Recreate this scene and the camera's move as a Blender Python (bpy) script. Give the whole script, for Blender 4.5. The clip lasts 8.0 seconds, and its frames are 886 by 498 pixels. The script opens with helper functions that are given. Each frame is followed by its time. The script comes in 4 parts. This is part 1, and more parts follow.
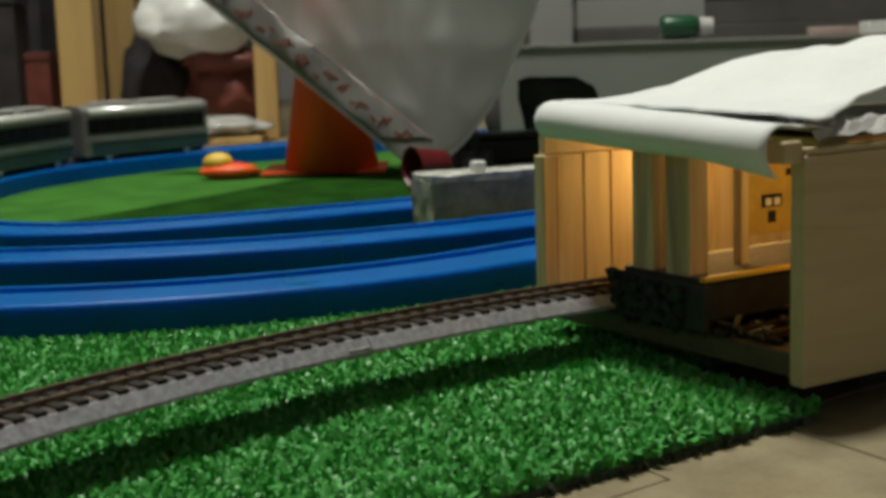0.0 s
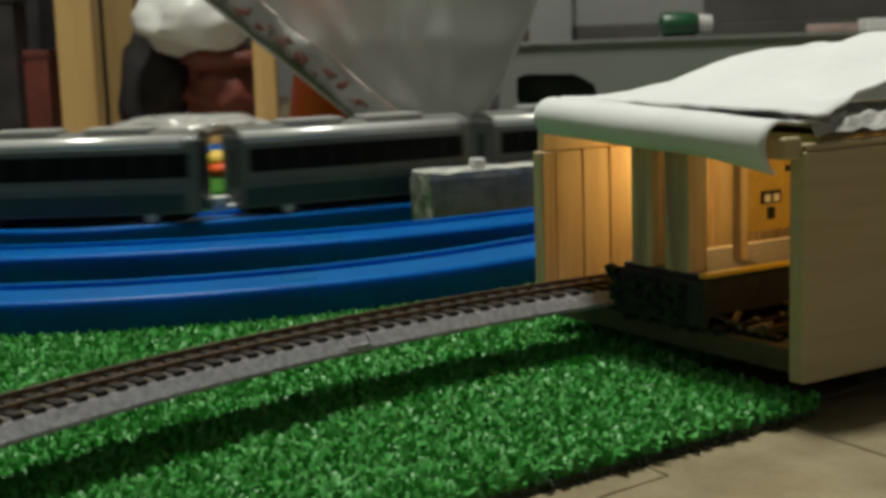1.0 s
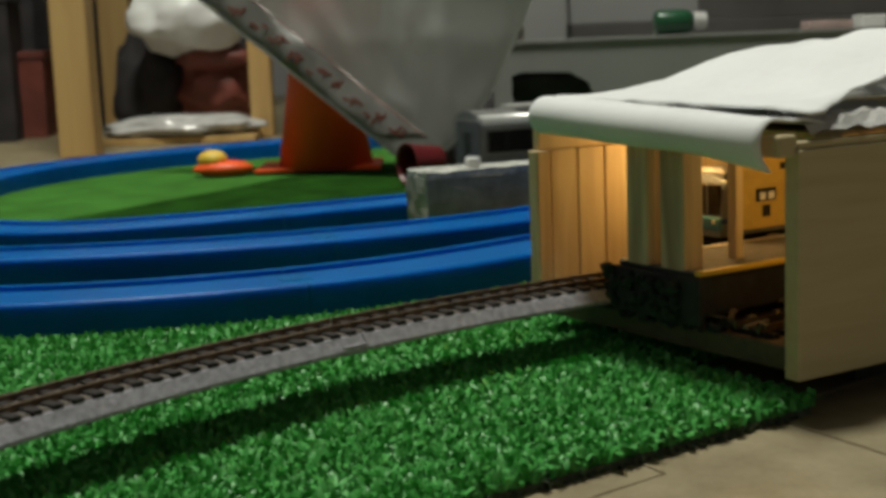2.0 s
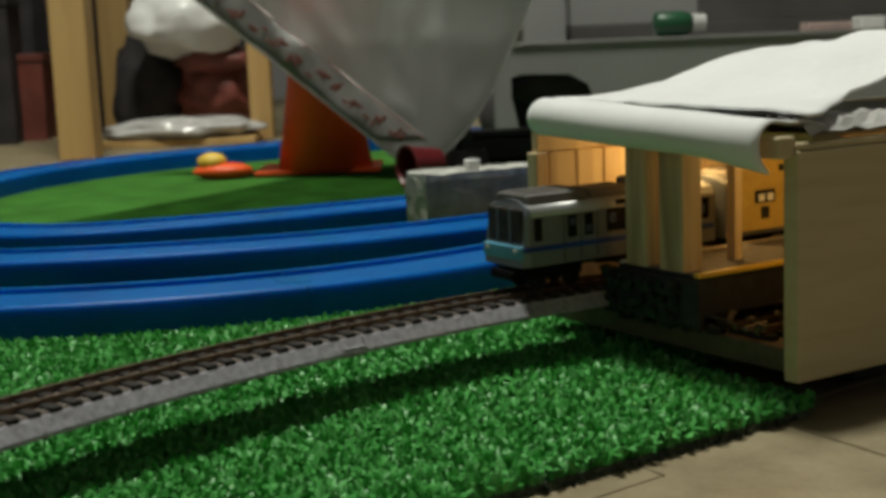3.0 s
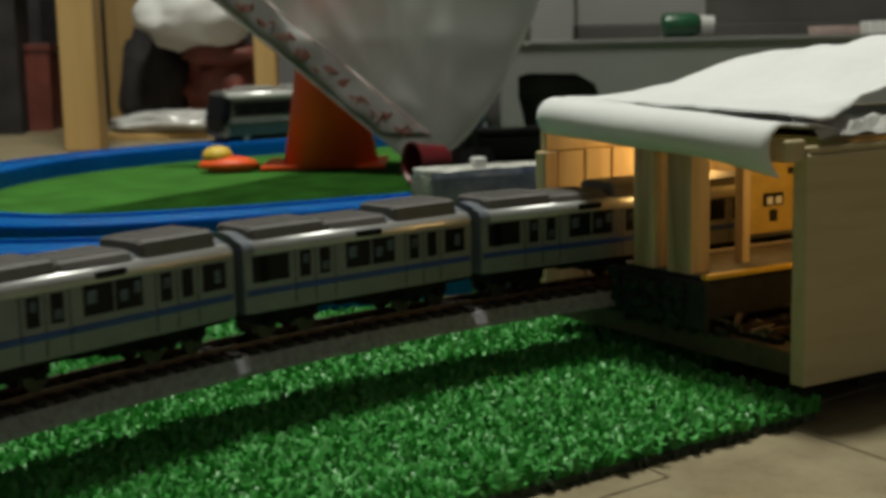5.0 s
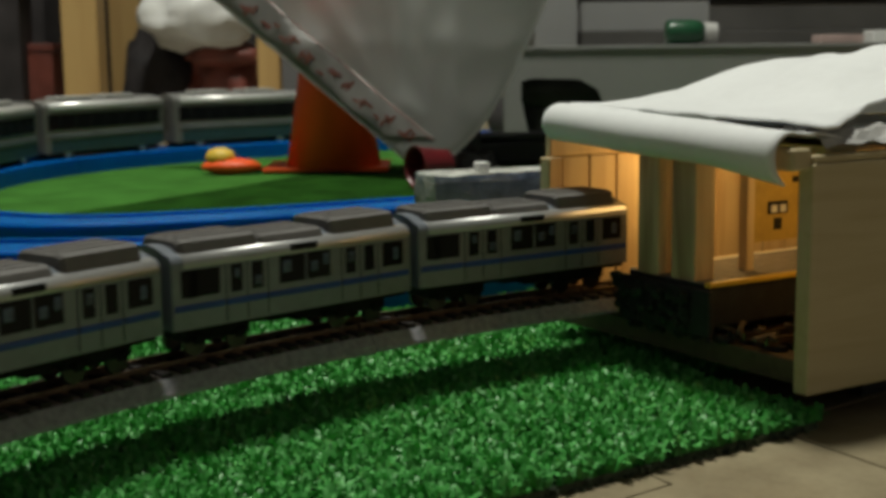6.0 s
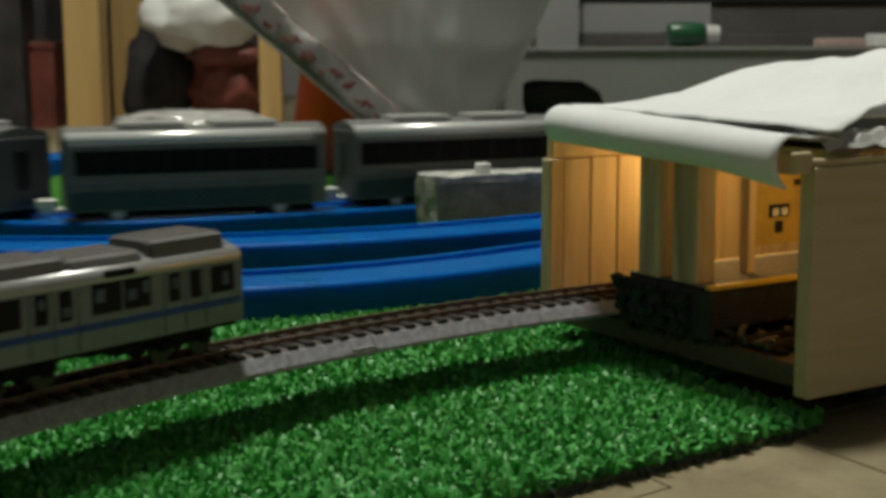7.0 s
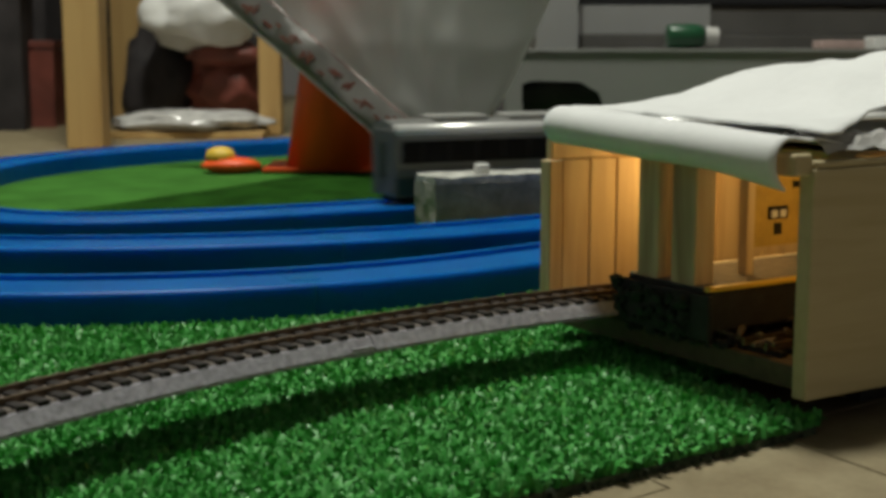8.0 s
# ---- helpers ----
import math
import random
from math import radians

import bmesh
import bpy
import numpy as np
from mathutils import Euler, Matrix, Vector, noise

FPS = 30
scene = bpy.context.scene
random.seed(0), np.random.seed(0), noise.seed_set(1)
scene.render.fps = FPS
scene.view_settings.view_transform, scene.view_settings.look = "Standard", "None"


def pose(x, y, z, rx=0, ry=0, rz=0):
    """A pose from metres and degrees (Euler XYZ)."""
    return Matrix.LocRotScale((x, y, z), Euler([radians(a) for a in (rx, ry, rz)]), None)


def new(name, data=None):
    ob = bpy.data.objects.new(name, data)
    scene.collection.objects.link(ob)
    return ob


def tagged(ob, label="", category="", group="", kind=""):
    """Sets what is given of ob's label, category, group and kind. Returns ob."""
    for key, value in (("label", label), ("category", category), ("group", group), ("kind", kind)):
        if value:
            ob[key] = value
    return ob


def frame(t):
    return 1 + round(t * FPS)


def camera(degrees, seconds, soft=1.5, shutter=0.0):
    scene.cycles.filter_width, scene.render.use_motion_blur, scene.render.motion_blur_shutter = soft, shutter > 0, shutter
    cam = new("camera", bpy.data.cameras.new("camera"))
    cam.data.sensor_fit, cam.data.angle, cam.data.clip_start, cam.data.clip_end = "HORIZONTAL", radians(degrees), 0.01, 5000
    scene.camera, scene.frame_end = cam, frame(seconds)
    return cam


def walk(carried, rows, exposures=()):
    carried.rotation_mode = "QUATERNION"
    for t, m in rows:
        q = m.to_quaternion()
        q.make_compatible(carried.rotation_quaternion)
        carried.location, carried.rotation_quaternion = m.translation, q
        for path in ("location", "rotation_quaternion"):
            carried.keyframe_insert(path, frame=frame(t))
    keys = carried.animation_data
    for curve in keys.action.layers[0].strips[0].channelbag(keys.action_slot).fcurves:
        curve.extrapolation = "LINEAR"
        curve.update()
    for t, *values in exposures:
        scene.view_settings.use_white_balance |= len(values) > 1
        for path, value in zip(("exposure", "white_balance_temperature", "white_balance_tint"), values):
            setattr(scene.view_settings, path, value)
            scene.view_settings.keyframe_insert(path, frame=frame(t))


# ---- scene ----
# camera: hand-held close to the floor, almost still
cam = camera(36.0, 8.0, soft=3.8, shutter=0.3)
walk(cam, [
    (0, pose(0.0029, -0.0001, 0.0999, 81.45, 1.85, -0.10)),
    (0.5, pose(0.0025, -0.0003, 0.0999, 81.45, 1.85, -0.17)),
    (1, pose(0.0029, 0.0000, 0.0994, 81.37, 1.88, -0.14)),
    (1.5, pose(0.0029, -0.0001, 0.0998, 81.26, 2.06, -0.28)),
    (3, pose(0.0034, 0.0001, 0.0997, 81.38, 2.25, -0.36)),
    (3.5, pose(0.0034, 0.0001, 0.0998, 81.37, 2.16, -0.29)),
    (3.6, pose(0.0035, 0.0001, 0.0997, 81.34, 2.19, -0.28)),
    (3.7, pose(0.0036, 0.0002, 0.0996, 81.33, 2.23, -0.61)),
    (3.8, pose(0.0037, 0.0003, 0.0995, 81.67, 2.26, -0.70)),
    (3.9, pose(0.0038, 0.0003, 0.0994, 81.50, 2.29, -0.83)),
    (4, pose(0.0040, 0.0004, 0.0994, 81.33, 2.32, -0.93)),
    (4.1, pose(0.0038, 0.0005, 0.0993, 81.43, 2.17, -1.04)),
    (4.2, pose(0.0037, 0.0007, 0.0993, 81.13, 2.02, -1.05)),
    (4.3, pose(0.0035, 0.0008, 0.0993, 81.06, 1.87, -0.97)),
    (4.4, pose(0.0034, 0.0009, 0.0993, 81.28, 1.72, -0.88)),
    (4.5, pose(0.0032, 0.0010, 0.0993, 80.96, 1.57, -0.96)),
    (4.6, pose(0.0029, 0.0009, 0.0994, 81.53, 1.51, -0.90)),
    (4.7, pose(0.0027, 0.0007, 0.0995, 81.52, 1.45, -1.02)),
    (4.8, pose(0.0024, 0.0006, 0.0995, 81.35, 1.39, -0.35)),
    (4.9, pose(0.0021, 0.0004, 0.0996, 80.97, 1.33, -0.25)),
    (5, pose(0.0018, 0.0003, 0.0997, 81.28, 1.26, -0.12)),
    (5.2, pose(0.0014, 0.0000, 0.1000, 81.30, 1.10, -0.08)),
    (6.3, pose(0.0004, 0.0000, 0.1000, 81.49, 0.52, 0.02)),
    (6.5, pose(0.0005, 0.0000, 0.1001, 81.50, 0.45, 0.03)),
    (7, pose(0.0003, 0.0005, 0.1000, 81.47, 0.23, 0.04)),
    (7.5, pose(0.0003, 0.0004, 0.1000, 81.51, 0.09, 0.06)),
    (8, pose(0.0000, 0.0000, 0.1000, 81.50, 0.00, 0.00)),
], exposures=[(0, -0.04), (1.5, -0.15), (3.5, -0.16), (5.2, -0.23), (6.5, -0.25), (8, -0.18)])
cam.data.dof.use_dof, cam.data.dof.focus_distance, cam.data.dof.aperture_fstop = True, 0.42, 30.0

# ---- light: a room at night, one round ceiling lamp ----
world = bpy.data.worlds.new("night")
scene.world = world
world.use_nodes = True
world.node_tree.nodes["Background"].inputs[0].default_value = (0.02, 0.022, 0.03, 1)
world.node_tree.nodes["Background"].inputs[1].default_value = 0.3
scene.view_settings.exposure = 0.0


def lamp_light(kind, name, power, colour, m, size=0.1):
    data = bpy.data.lights.new(name, kind)
    data.energy, data.color = power, colour
    if kind == "AREA":
        data.shape, data.size = "DISK", size
    else:
        data.shadow_soft_size = size
    ob = new(name, data)
    ob.matrix_world = m
    return ob


LAMP = (-0.20, 0.76, 2.02)
lamp_light("AREA", "ceiling_lamp_light", 46, (0.98, 0.988, 0.87), pose(LAMP[0], LAMP[1], LAMP[2] - 0.03), 0.34)


# ---- materials ----
def mat(name, colour, rough=0.6, metal=0.0, vary=0.15, scale=60.0, bump=0.1, fine=600.0, spec=0.5, second=None, glow=0.0, alpha=1.0, coat=0.0):
    """Two scales of uneven colour and relief over one base colour."""
    m = bpy.data.materials.new(name)
    m.use_nodes = True
    nt = m.node_tree
    b = nt.nodes["Principled BSDF"]
    b.inputs["Roughness"].default_value, b.inputs["Metallic"].default_value = rough, metal
    b.inputs["Specular IOR Level"].default_value = spec
    b.inputs["Coat Weight"].default_value = coat
    b.inputs["Alpha"].default_value = alpha
    tc = nt.nodes.new("ShaderNodeTexCoord")
    n1, n2 = nt.nodes.new("ShaderNodeTexNoise"), nt.nodes.new("ShaderNodeTexNoise")
    n1.inputs["Scale"].default_value, n2.inputs["Scale"].default_value = scale, fine
    n1.inputs["Detail"].default_value = 5
    for n in (n1, n2):
        nt.links.new(tc.outputs["Object"], n.inputs["Vector"])
    mix = nt.nodes.new("ShaderNodeMix")
    mix.data_type = "RGBA"
    c2 = second or tuple(max(0.0, c * (1 - 2 * vary)) for c in colour)
    c1 = tuple(min(1.0, c * (1 + vary)) for c in colour)
    mix.inputs[6].default_value, mix.inputs[7].default_value = (*c1, 1), (*c2, 1)
    ramp = nt.nodes.new("ShaderNodeMapRange")
    ramp.inputs[1].default_value, ramp.inputs[2].default_value = 0.3, 0.72
    add = nt.nodes.new("ShaderNodeMath")
    add.operation = "MULTIPLY_ADD"
    add.inputs[1].default_value = 0.3
    nt.links.new(n2.outputs["Fac"], add.inputs[0])
    sub = nt.nodes.new("ShaderNodeMath")
    sub.operation = "MULTIPLY"
    sub.inputs[1].default_value = 0.75
    nt.links.new(n1.outputs["Fac"], sub.inputs[0])
    nt.links.new(sub.outputs[0], add.inputs[2])
    nt.links.new(add.outputs[0], ramp.inputs[0])
    nt.links.new(ramp.outputs[0], mix.inputs[0])
    nt.links.new(mix.outputs[2], b.inputs["Base Color"])
    if glow:
        b.inputs["Emission Color"].default_value = (*colour, 1)
        b.inputs["Emission Strength"].default_value = glow
    if bump:
        bp = nt.nodes.new("ShaderNodeBump")
        bp.inputs["Strength"].default_value, bp.inputs["Distance"].default_value = bump, 0.001
        nt.links.new(add.outputs[0], bp.inputs["Height"])
        nt.links.new(bp.outputs[0], b.inputs["Normal"])
    return m


def wood(name, light, dark, rough=0.6, along="X", rings=55.0):
    m = mat(name, light, rough, vary=0.1)
    nt = m.node_tree
    b = nt.nodes["Principled BSDF"]
    tc = nt.nodes.new("ShaderNodeTexCoord")
    mp = nt.nodes.new("ShaderNodeMapping")
    mp.inputs["Scale"].default_value = {"X": (0.08, 1, 1), "Y": (1, 0.08, 1), "Z": (1, 1, 0.08)}[along]
    n = nt.nodes.new("ShaderNodeTexNoise")
    n.inputs["Scale"].default_value, n.inputs["Detail"].default_value, n.inputs["Distortion"].default_value = rings * 4, 4, 0.6
    mix = nt.nodes.new("ShaderNodeMix")
    mix.data_type = "RGBA"
    mix.inputs[6].default_value, mix.inputs[7].default_value = (*light, 1), (*dark, 1)
    r = nt.nodes.new("ShaderNodeMapRange")
    r.inputs[1].default_value, r.inputs[2].default_value = 0.42, 0.75
    nt.links.new(tc.outputs["Object"], mp.inputs[0])
    nt.links.new(mp.outputs[0], n.inputs["Vector"])
    nt.links.new(n.outputs["Fac"], r.inputs[0])
    nt.links.new(r.outputs[0], mix.inputs[0])
    nt.links.new(mix.outputs[2], b.inputs["Base Color"])
    return m


def grass_mat(name):
    """Plastic blades: three greens by blade, glossy."""
    m = bpy.data.materials.new(name)
    m.use_nodes = True
    nt = m.node_tree
    b = nt.nodes["Principled BSDF"]
    b.inputs["Roughness"].default_value = 0.47
    g = nt.nodes.new("ShaderNodeNewGeometry")
    ramp = nt.nodes.new("ShaderNodeValToRGB")
    e = ramp.color_ramp.elements
    e[0].color, e[1].color = (0.046, 0.285, 0.046, 1), (0.14, 0.47, 0.13, 1)
    e.new(0.55).color = (0.070, 0.37, 0.070, 1)
    nt.links.new(g.outputs["Random Per Island"], ramp.inputs[0])
    nt.links.new(ramp.outputs[0], b.inputs["Base Color"])
    return m


BLUE = mat("blue_plastic", (0.0, 0.098, 0.365), 0.38, vary=0.10, scale=25, bump=0.04, spec=0.12)
for socket, value in (("Subsurface Weight", 0.6), ("Subsurface Scale", 0.012)):
    BLUE.node_tree.nodes["Principled BSDF"].inputs[socket].default_value = value
BLUE.node_tree.nodes["Principled BSDF"].inputs["Subsurface Radius"].default_value = (0.1, 0.6, 1.0)
GRASS = grass_mat("plastic_grass")
FELT = mat("green_felt", (0.054, 0.172, 0.030), 1.0, vary=0.20, scale=24, fine=900, bump=0.5, spec=0.03)
# the felt's green again, darkened for its shaded part
SHADEFELT = mat("felt_shade", (0.016, 0.062, 0.008), 1.0, vary=0.3, scale=40, fine=900, bump=0.5, spec=0.03)
MATBASE = mat("grass_backing", (0.012, 0.10, 0.02), 0.8, vary=0.3, scale=200)
HEM = mat("dark_hem", (0.075, 0.10, 0.06), 0.9, vary=0.4, scale=300)
# base board wood, its colour darkened for the shade it lies in
BASEWOOD = wood("shaded_base", (0.10, 0.075, 0.045), (0.06, 0.045, 0.028))
TILE = mat("floor_tile", (0.265, 0.222, 0.135), 0.55, vary=0.10, scale=55, bump=0.15, second=(0.165, 0.128, 0.070))
GROUT = mat("grout", (0.15, 0.125, 0.09), 0.9)
DECK = mat("grey_roadbed", (0.32, 0.31, 0.35), 0.75, vary=0.2, scale=500, fine=2500, bump=0.5)
BALLAST = mat("brown_ballast", (0.15, 0.125, 0.105), 0.85, vary=0.35, scale=700, fine=3000, bump=0.6)
GLINT = mat("window_glint", (0.07, 0.105, 0.17), 0.25, vary=0.3, scale=300, bump=0.0)
SLEEPER = mat("brown_sleeper", (0.018, 0.014, 0.012), 0.85, vary=0.25, scale=300)
RAIL = mat("dull_rail", (0.25, 0.19, 0.14), 0.42, metal=0.9, vary=0.2, scale=200)
PLY = wood("plywood", (0.50, 0.425, 0.255), (0.44, 0.36, 0.205), along="X")
PLYV = wood("upright_plank", (0.66, 0.53, 0.32), (0.45, 0.31, 0.16), along="Z", rings=38)
POST = wood("stained_post", (0.60, 0.49, 0.31), (0.25, 0.17, 0.09), along="Z", rings=26)
PINE = wood("pine_leg", (0.55, 0.36, 0.14), (0.43, 0.26, 0.09), along="Z", rings=12)
PAPER = mat("white_paper", (0.71, 0.72, 0.72), 0.75, vary=0.04, scale=30, bump=0.12, fine=300)
PLATFORM = mat("platform_grey", (0.16, 0.15, 0.15), 0.8, vary=0.2, scale=300)
SLATE = mat("slate_end", (0.020, 0.022, 0.024), 0.7, vary=0.3, scale=200)
WHITE = mat("white_plastic", (0.78, 0.78, 0.76), 0.45, vary=0.05)
YELLOW = mat("yellow_paint", (0.75, 0.50, 0.06), 0.5, vary=0.08)
BLACK = mat("black_plastic", (0.012, 0.012, 0.014), 0.45, vary=0.2)
UNDER = mat("underframe", (0.006, 0.006, 0.0065), 0.6, vary=0.3, scale=400, spec=0.12)
WHEEL = mat("blackened_wheel", (0.06, 0.055, 0.05), 0.3, metal=0.8, vary=0.2, scale=400)
SILVER = mat("car_body_silver", (0.185, 0.205, 0.235), 0.36, metal=0.3, vary=0.08, scale=150, bump=0.03)
ROOFGREY = mat("car_roof_grey", (0.105, 0.099, 0.093), 0.6, vary=0.12, scale=200)
NBLUE = mat("stripe_blue", (0.008, 0.055, 0.27), 0.4)
SKYBLUE = mat("stripe_sky", (0.10, 0.34, 0.48), 0.4)
GLASSDARK = mat("dark_window", (0.008, 0.009, 0.011), 0.2, vary=0.1, bump=0.0, spec=0.12)
SCREEN = mat("brown_screen", (0.045, 0.032, 0.020), 0.3, vary=0.3, scale=250, bump=0.0, spec=0.15)
# paler than the car bodies: roof-edge highlights put into the colour
NSHINE = mat("satin_highlight", (0.44, 0.445, 0.44), 0.38, metal=0.45, vary=0.08, bump=0.0)
SHINE = mat("pale_highlight", (0.72, 0.72, 0.70), 0.30, metal=0.35, vary=0.05, bump=0.0)
TROOF = mat("toy_roof_pale", (0.42, 0.42, 0.40), 0.30, metal=0.2, vary=0.06, bump=0.02)
TSILVER = mat("toy_body_silver", (0.185, 0.187, 0.18), 0.34, metal=0.15, vary=0.06, bump=0.02)
TGREY = mat("toy_end_grey", (0.10, 0.10, 0.10), 0.5, vary=0.1)
TBLUE = mat("toy_pale_line", (0.14, 0.155, 0.17), 0.35)
TTEAL = mat("toy_skirt_teal", (0.028, 0.070, 0.090), 0.42)
ORANGE = mat("orange_cone", (0.92, 0.105, 0.014), 0.5, vary=0.06, scale=20)
BAG = mat("plastic_bag", (0.175, 0.175, 0.168), 0.5, vary=0.1, scale=8, bump=0.12, fine=60, spec=0.35)
BAGBAND = mat("bag_band", (0.19, 0.182, 0.170), 0.42, vary=0.08, scale=8)
BAGRED = mat("bag_print_red", (0.26, 0.088, 0.068), 0.5)
FOAM = mat("grey_foam", (0.30, 0.30, 0.25), 0.9, vary=0.25, scale=90, bump=0.6)
FOAMTOP = mat("crumbled_top", (0.50, 0.50, 0.46), 0.9, vary=0.3, scale=150, bump=0.6)
GREYBOARD = mat("dark_grey_board", (0.085, 0.08, 0.072), 0.7, vary=0.2, scale=12)
SIGN = mat("sign_yellow", (0.55, 0.38, 0.085), 0.55, vary=0.12, scale=120)
PINK = mat("faded_pink_card", (0.45, 0.33, 0.30), 0.7, vary=0.1)
WHITEBAG = mat("white_film", (0.74, 0.74, 0.72), 0.4, vary=0.06, scale=20, bump=0.2, fine=120)
CARD = mat("white_card", (0.265, 0.265, 0.255), 0.6, vary=0.06, scale=10)
MAROON = mat("maroon_plastic", (0.11, 0.006, 0.009), 0.4)
WALL = mat("room_wall", (0.25, 0.242, 0.24), 0.9, vary=0.06, scale=4)
CEIL = mat("ceiling_paint", (0.42, 0.42, 0.41), 0.9, vary=0.04, scale=4)
CLEAR = mat("clear_wrap", (0.58, 0.57, 0.55), 0.16, vary=0.2, scale=30, bump=0.5, fine=90)
DULLRED = mat("dull_red_bag", (0.23, 0.062, 0.045), 0.5, vary=0.25, scale=20, bump=0.3)
DARKSTUFF = mat("dark_cloth", (0.03, 0.025, 0.027), 0.8, vary=0.4, scale=25)
GREENCAP = mat("dark_green", (0.012, 0.07, 0.03), 0.3)
WARMGLOW = mat("warm_bulb", (1.0, 0.62, 0.22), 0.4, glow=25.0, bump=0)
LAMPGLOW = mat("lamp_cover", (1.0, 0.97, 0.9), 0.5, glow=3.0, bump=0)


def let_through(m, share, colour):
    """Thin film: part of the light passes through and scatters."""
    nt = m.node_tree
    out, b = nt.nodes["Material Output"], nt.nodes["Principled BSDF"]
    t = nt.nodes.new("ShaderNodeBsdfTranslucent")
    t.inputs[0].default_value = (*colour, 1)
    mix = nt.nodes.new("ShaderNodeMixShader")
    mix.inputs[0].default_value = share
    nt.links.new(b.outputs[0], mix.inputs[1])
    nt.links.new(t.outputs[0], mix.inputs[2])
    nt.links.new(mix.outputs[0], out.inputs[0])


let_through(BAG, 0.58, (0.86, 0.86, 0.84))
let_through(BAGBAND, 0.35, (0.70, 0.68, 0.66))


# ---- building helpers ----
def thing(name, label, category, m=None, group="", kind=""):
    ob = new(name)
    ob.empty_display_size = 0.01
    if m is not None:
        ob.matrix_world = m
    return tagged(ob, label, category, group, kind)


def finish(bm, name, material, smooth=False):
    me = bpy.data.meshes.new(name)
    bmesh.ops.recalc_face_normals(bm, faces=bm.faces)
    bm.to_mesh(me)
    bm.free()
    for x in (material if isinstance(material, (list, tuple)) else [material]):
        me.materials.append(x)
    if smooth:
        for p in me.polygons:
            p.use_smooth = True
    return me


def part(name, bm, material, parent, label="", smooth=False):
    ob = new(name, finish(bm, name, material, smooth))
    ob.parent = parent
    return tagged(ob, label)


def solo(name, bm, material, label, category, m=None, smooth=False, kind="", group=""):
    ob = new(name, finish(bm, name, material, smooth))
    if m is not None:
        ob.matrix_world = m
    return tagged(ob, label, category, group, kind)


def box(bm, x0, x1, y0, y1, z0, z1, bevel=0.0, m=None):
    r = bmesh.ops.create_cube(bm, size=1)
    bmesh.ops.transform(bm, verts=r["verts"], matrix=Matrix.Translation(((x0 + x1) / 2, (y0 + y1) / 2, (z0 + z1) / 2)) @ Matrix.Diagonal((x1 - x0, y1 - y0, z1 - z0, 1)))
    vs = r["verts"]
    if bevel:
        es = list({e for v in vs for e in v.link_edges})
        g = bmesh.ops.bevel(bm, geom=es, offset=bevel, segments=2, affect="EDGES", profile=0.5)
        vs = list({v for f in g["faces"] for v in f.verts} | {v for v in vs if v.is_valid})
    if m is not None:
        bmesh.ops.transform(bm, verts=vs, matrix=m)
    return bm


def B(*a, **k):
    return box(bmesh.new(), *a, **k)


def tube(bm, r0, r1, z0, z1, n=20, m=None):
    r = bmesh.ops.create_cone(bm, cap_ends=True, segments=n, radius1=r0, radius2=r1, depth=z1 - z0)
    mm = Matrix.Translation((0, 0, (z0 + z1) / 2))
    bmesh.ops.transform(bm, verts=r["verts"], matrix=(m @ mm) if m is not None else mm)
    return bm


def loft(bm, rings, closed=True, caps=True):
    """Rings of points of one length, joined in order."""
    vv = [[bm.verts.new(p) for p in ring] for ring in rings]
    n = len(vv[0])
    for a, b in zip(vv, vv[1:]):
        for i in range(n if closed else n - 1):
            j = (i + 1) % n
            bm.faces.new((a[i], a[j], b[j], b[i]))
    if caps and closed:
        bm.faces.new(vv[0][::-1])
        bm.faces.new(vv[-1])
    return bm


def sweep(bm, path, profile, caps=True):
    """path: (x, y, heading in radians); profile: (offset to the left, z)."""
    rings = [[(x - math.sin(h) * o, y + math.cos(h) * o, z) for o, z in profile] for x, y, h in path]
    return loft(bm, rings, True, caps)


def blob(bm, size, seed, rough=0.25, detail=3, freq=2.0, m=None):
    """A crumpled body."""
    r = bmesh.ops.create_icosphere(bm, subdivisions=detail, radius=1)
    for v in r["verts"]:
        p = v.co.copy()
        d = 1 + rough * noise.noise(p * freq + Vector((seed, 0, 0))) + rough * 0.6 * abs(noise.noise(p * freq * 2.7 + Vector((0, seed, 0))))
        v.co = Vector((p.x * size[0], p.y * size[1], p.z * size[2])) * d
    if m is not None:
        bmesh.ops.transform(bm, verts=r["verts"], matrix=m)
    return bm


# ---- the room ----
FLOOR = -0.006
room_floor = solo("floor", B(-1.6, 1.6, -1.0, 3.0, FLOOR - 0.05, FLOOR - 0.0012), GROUT, "beige tiled floor with thin dark joints", "floor", kind="structure")
solo("wall_north", B(-1.6, 1.6, 3.0, 3.1, FLOOR - 0.05, 2.1), WALL, "plain beige wall", "wall", kind="structure")
# unseen wall behind the camera, set close to bounce fill light
solo("wall_south", B(-1.6, 1.6, -1.1, -1.0, FLOOR - 0.05, 2.1), WALL, "plain beige wall", "wall", kind="structure")
solo("wall_east", B(1.6, 1.7, -1.1, 3.1, FLOOR - 0.05, 2.1), WALL, "plain beige wall", "wall", kind="structure")
solo("wall_west", B(-1.7, -1.6, -1.1, 3.1, FLOOR - 0.05, 2.1), WALL, "plain beige wall", "wall", kind="structure")
solo("ceiling", B(-1.7, 1.7, -1.1, 3.1, 2.1, 2.2), CEIL, "off-white ceiling", "ceiling", kind="structure")
ceiling_lamp = thing("ceiling_lamp", "round white ceiling lamp, lit", "lamp", pose(*LAMP))
part("cover", tube(bmesh.new(), 0.20, 0.20, 0.0, 0.05, 40), LAMPGLOW, ceiling_lamp)
part("mount", tube(bmesh.new(), 0.06, 0.06, 0.0505, 0.08, 20), WHITE, ceiling_lamp)

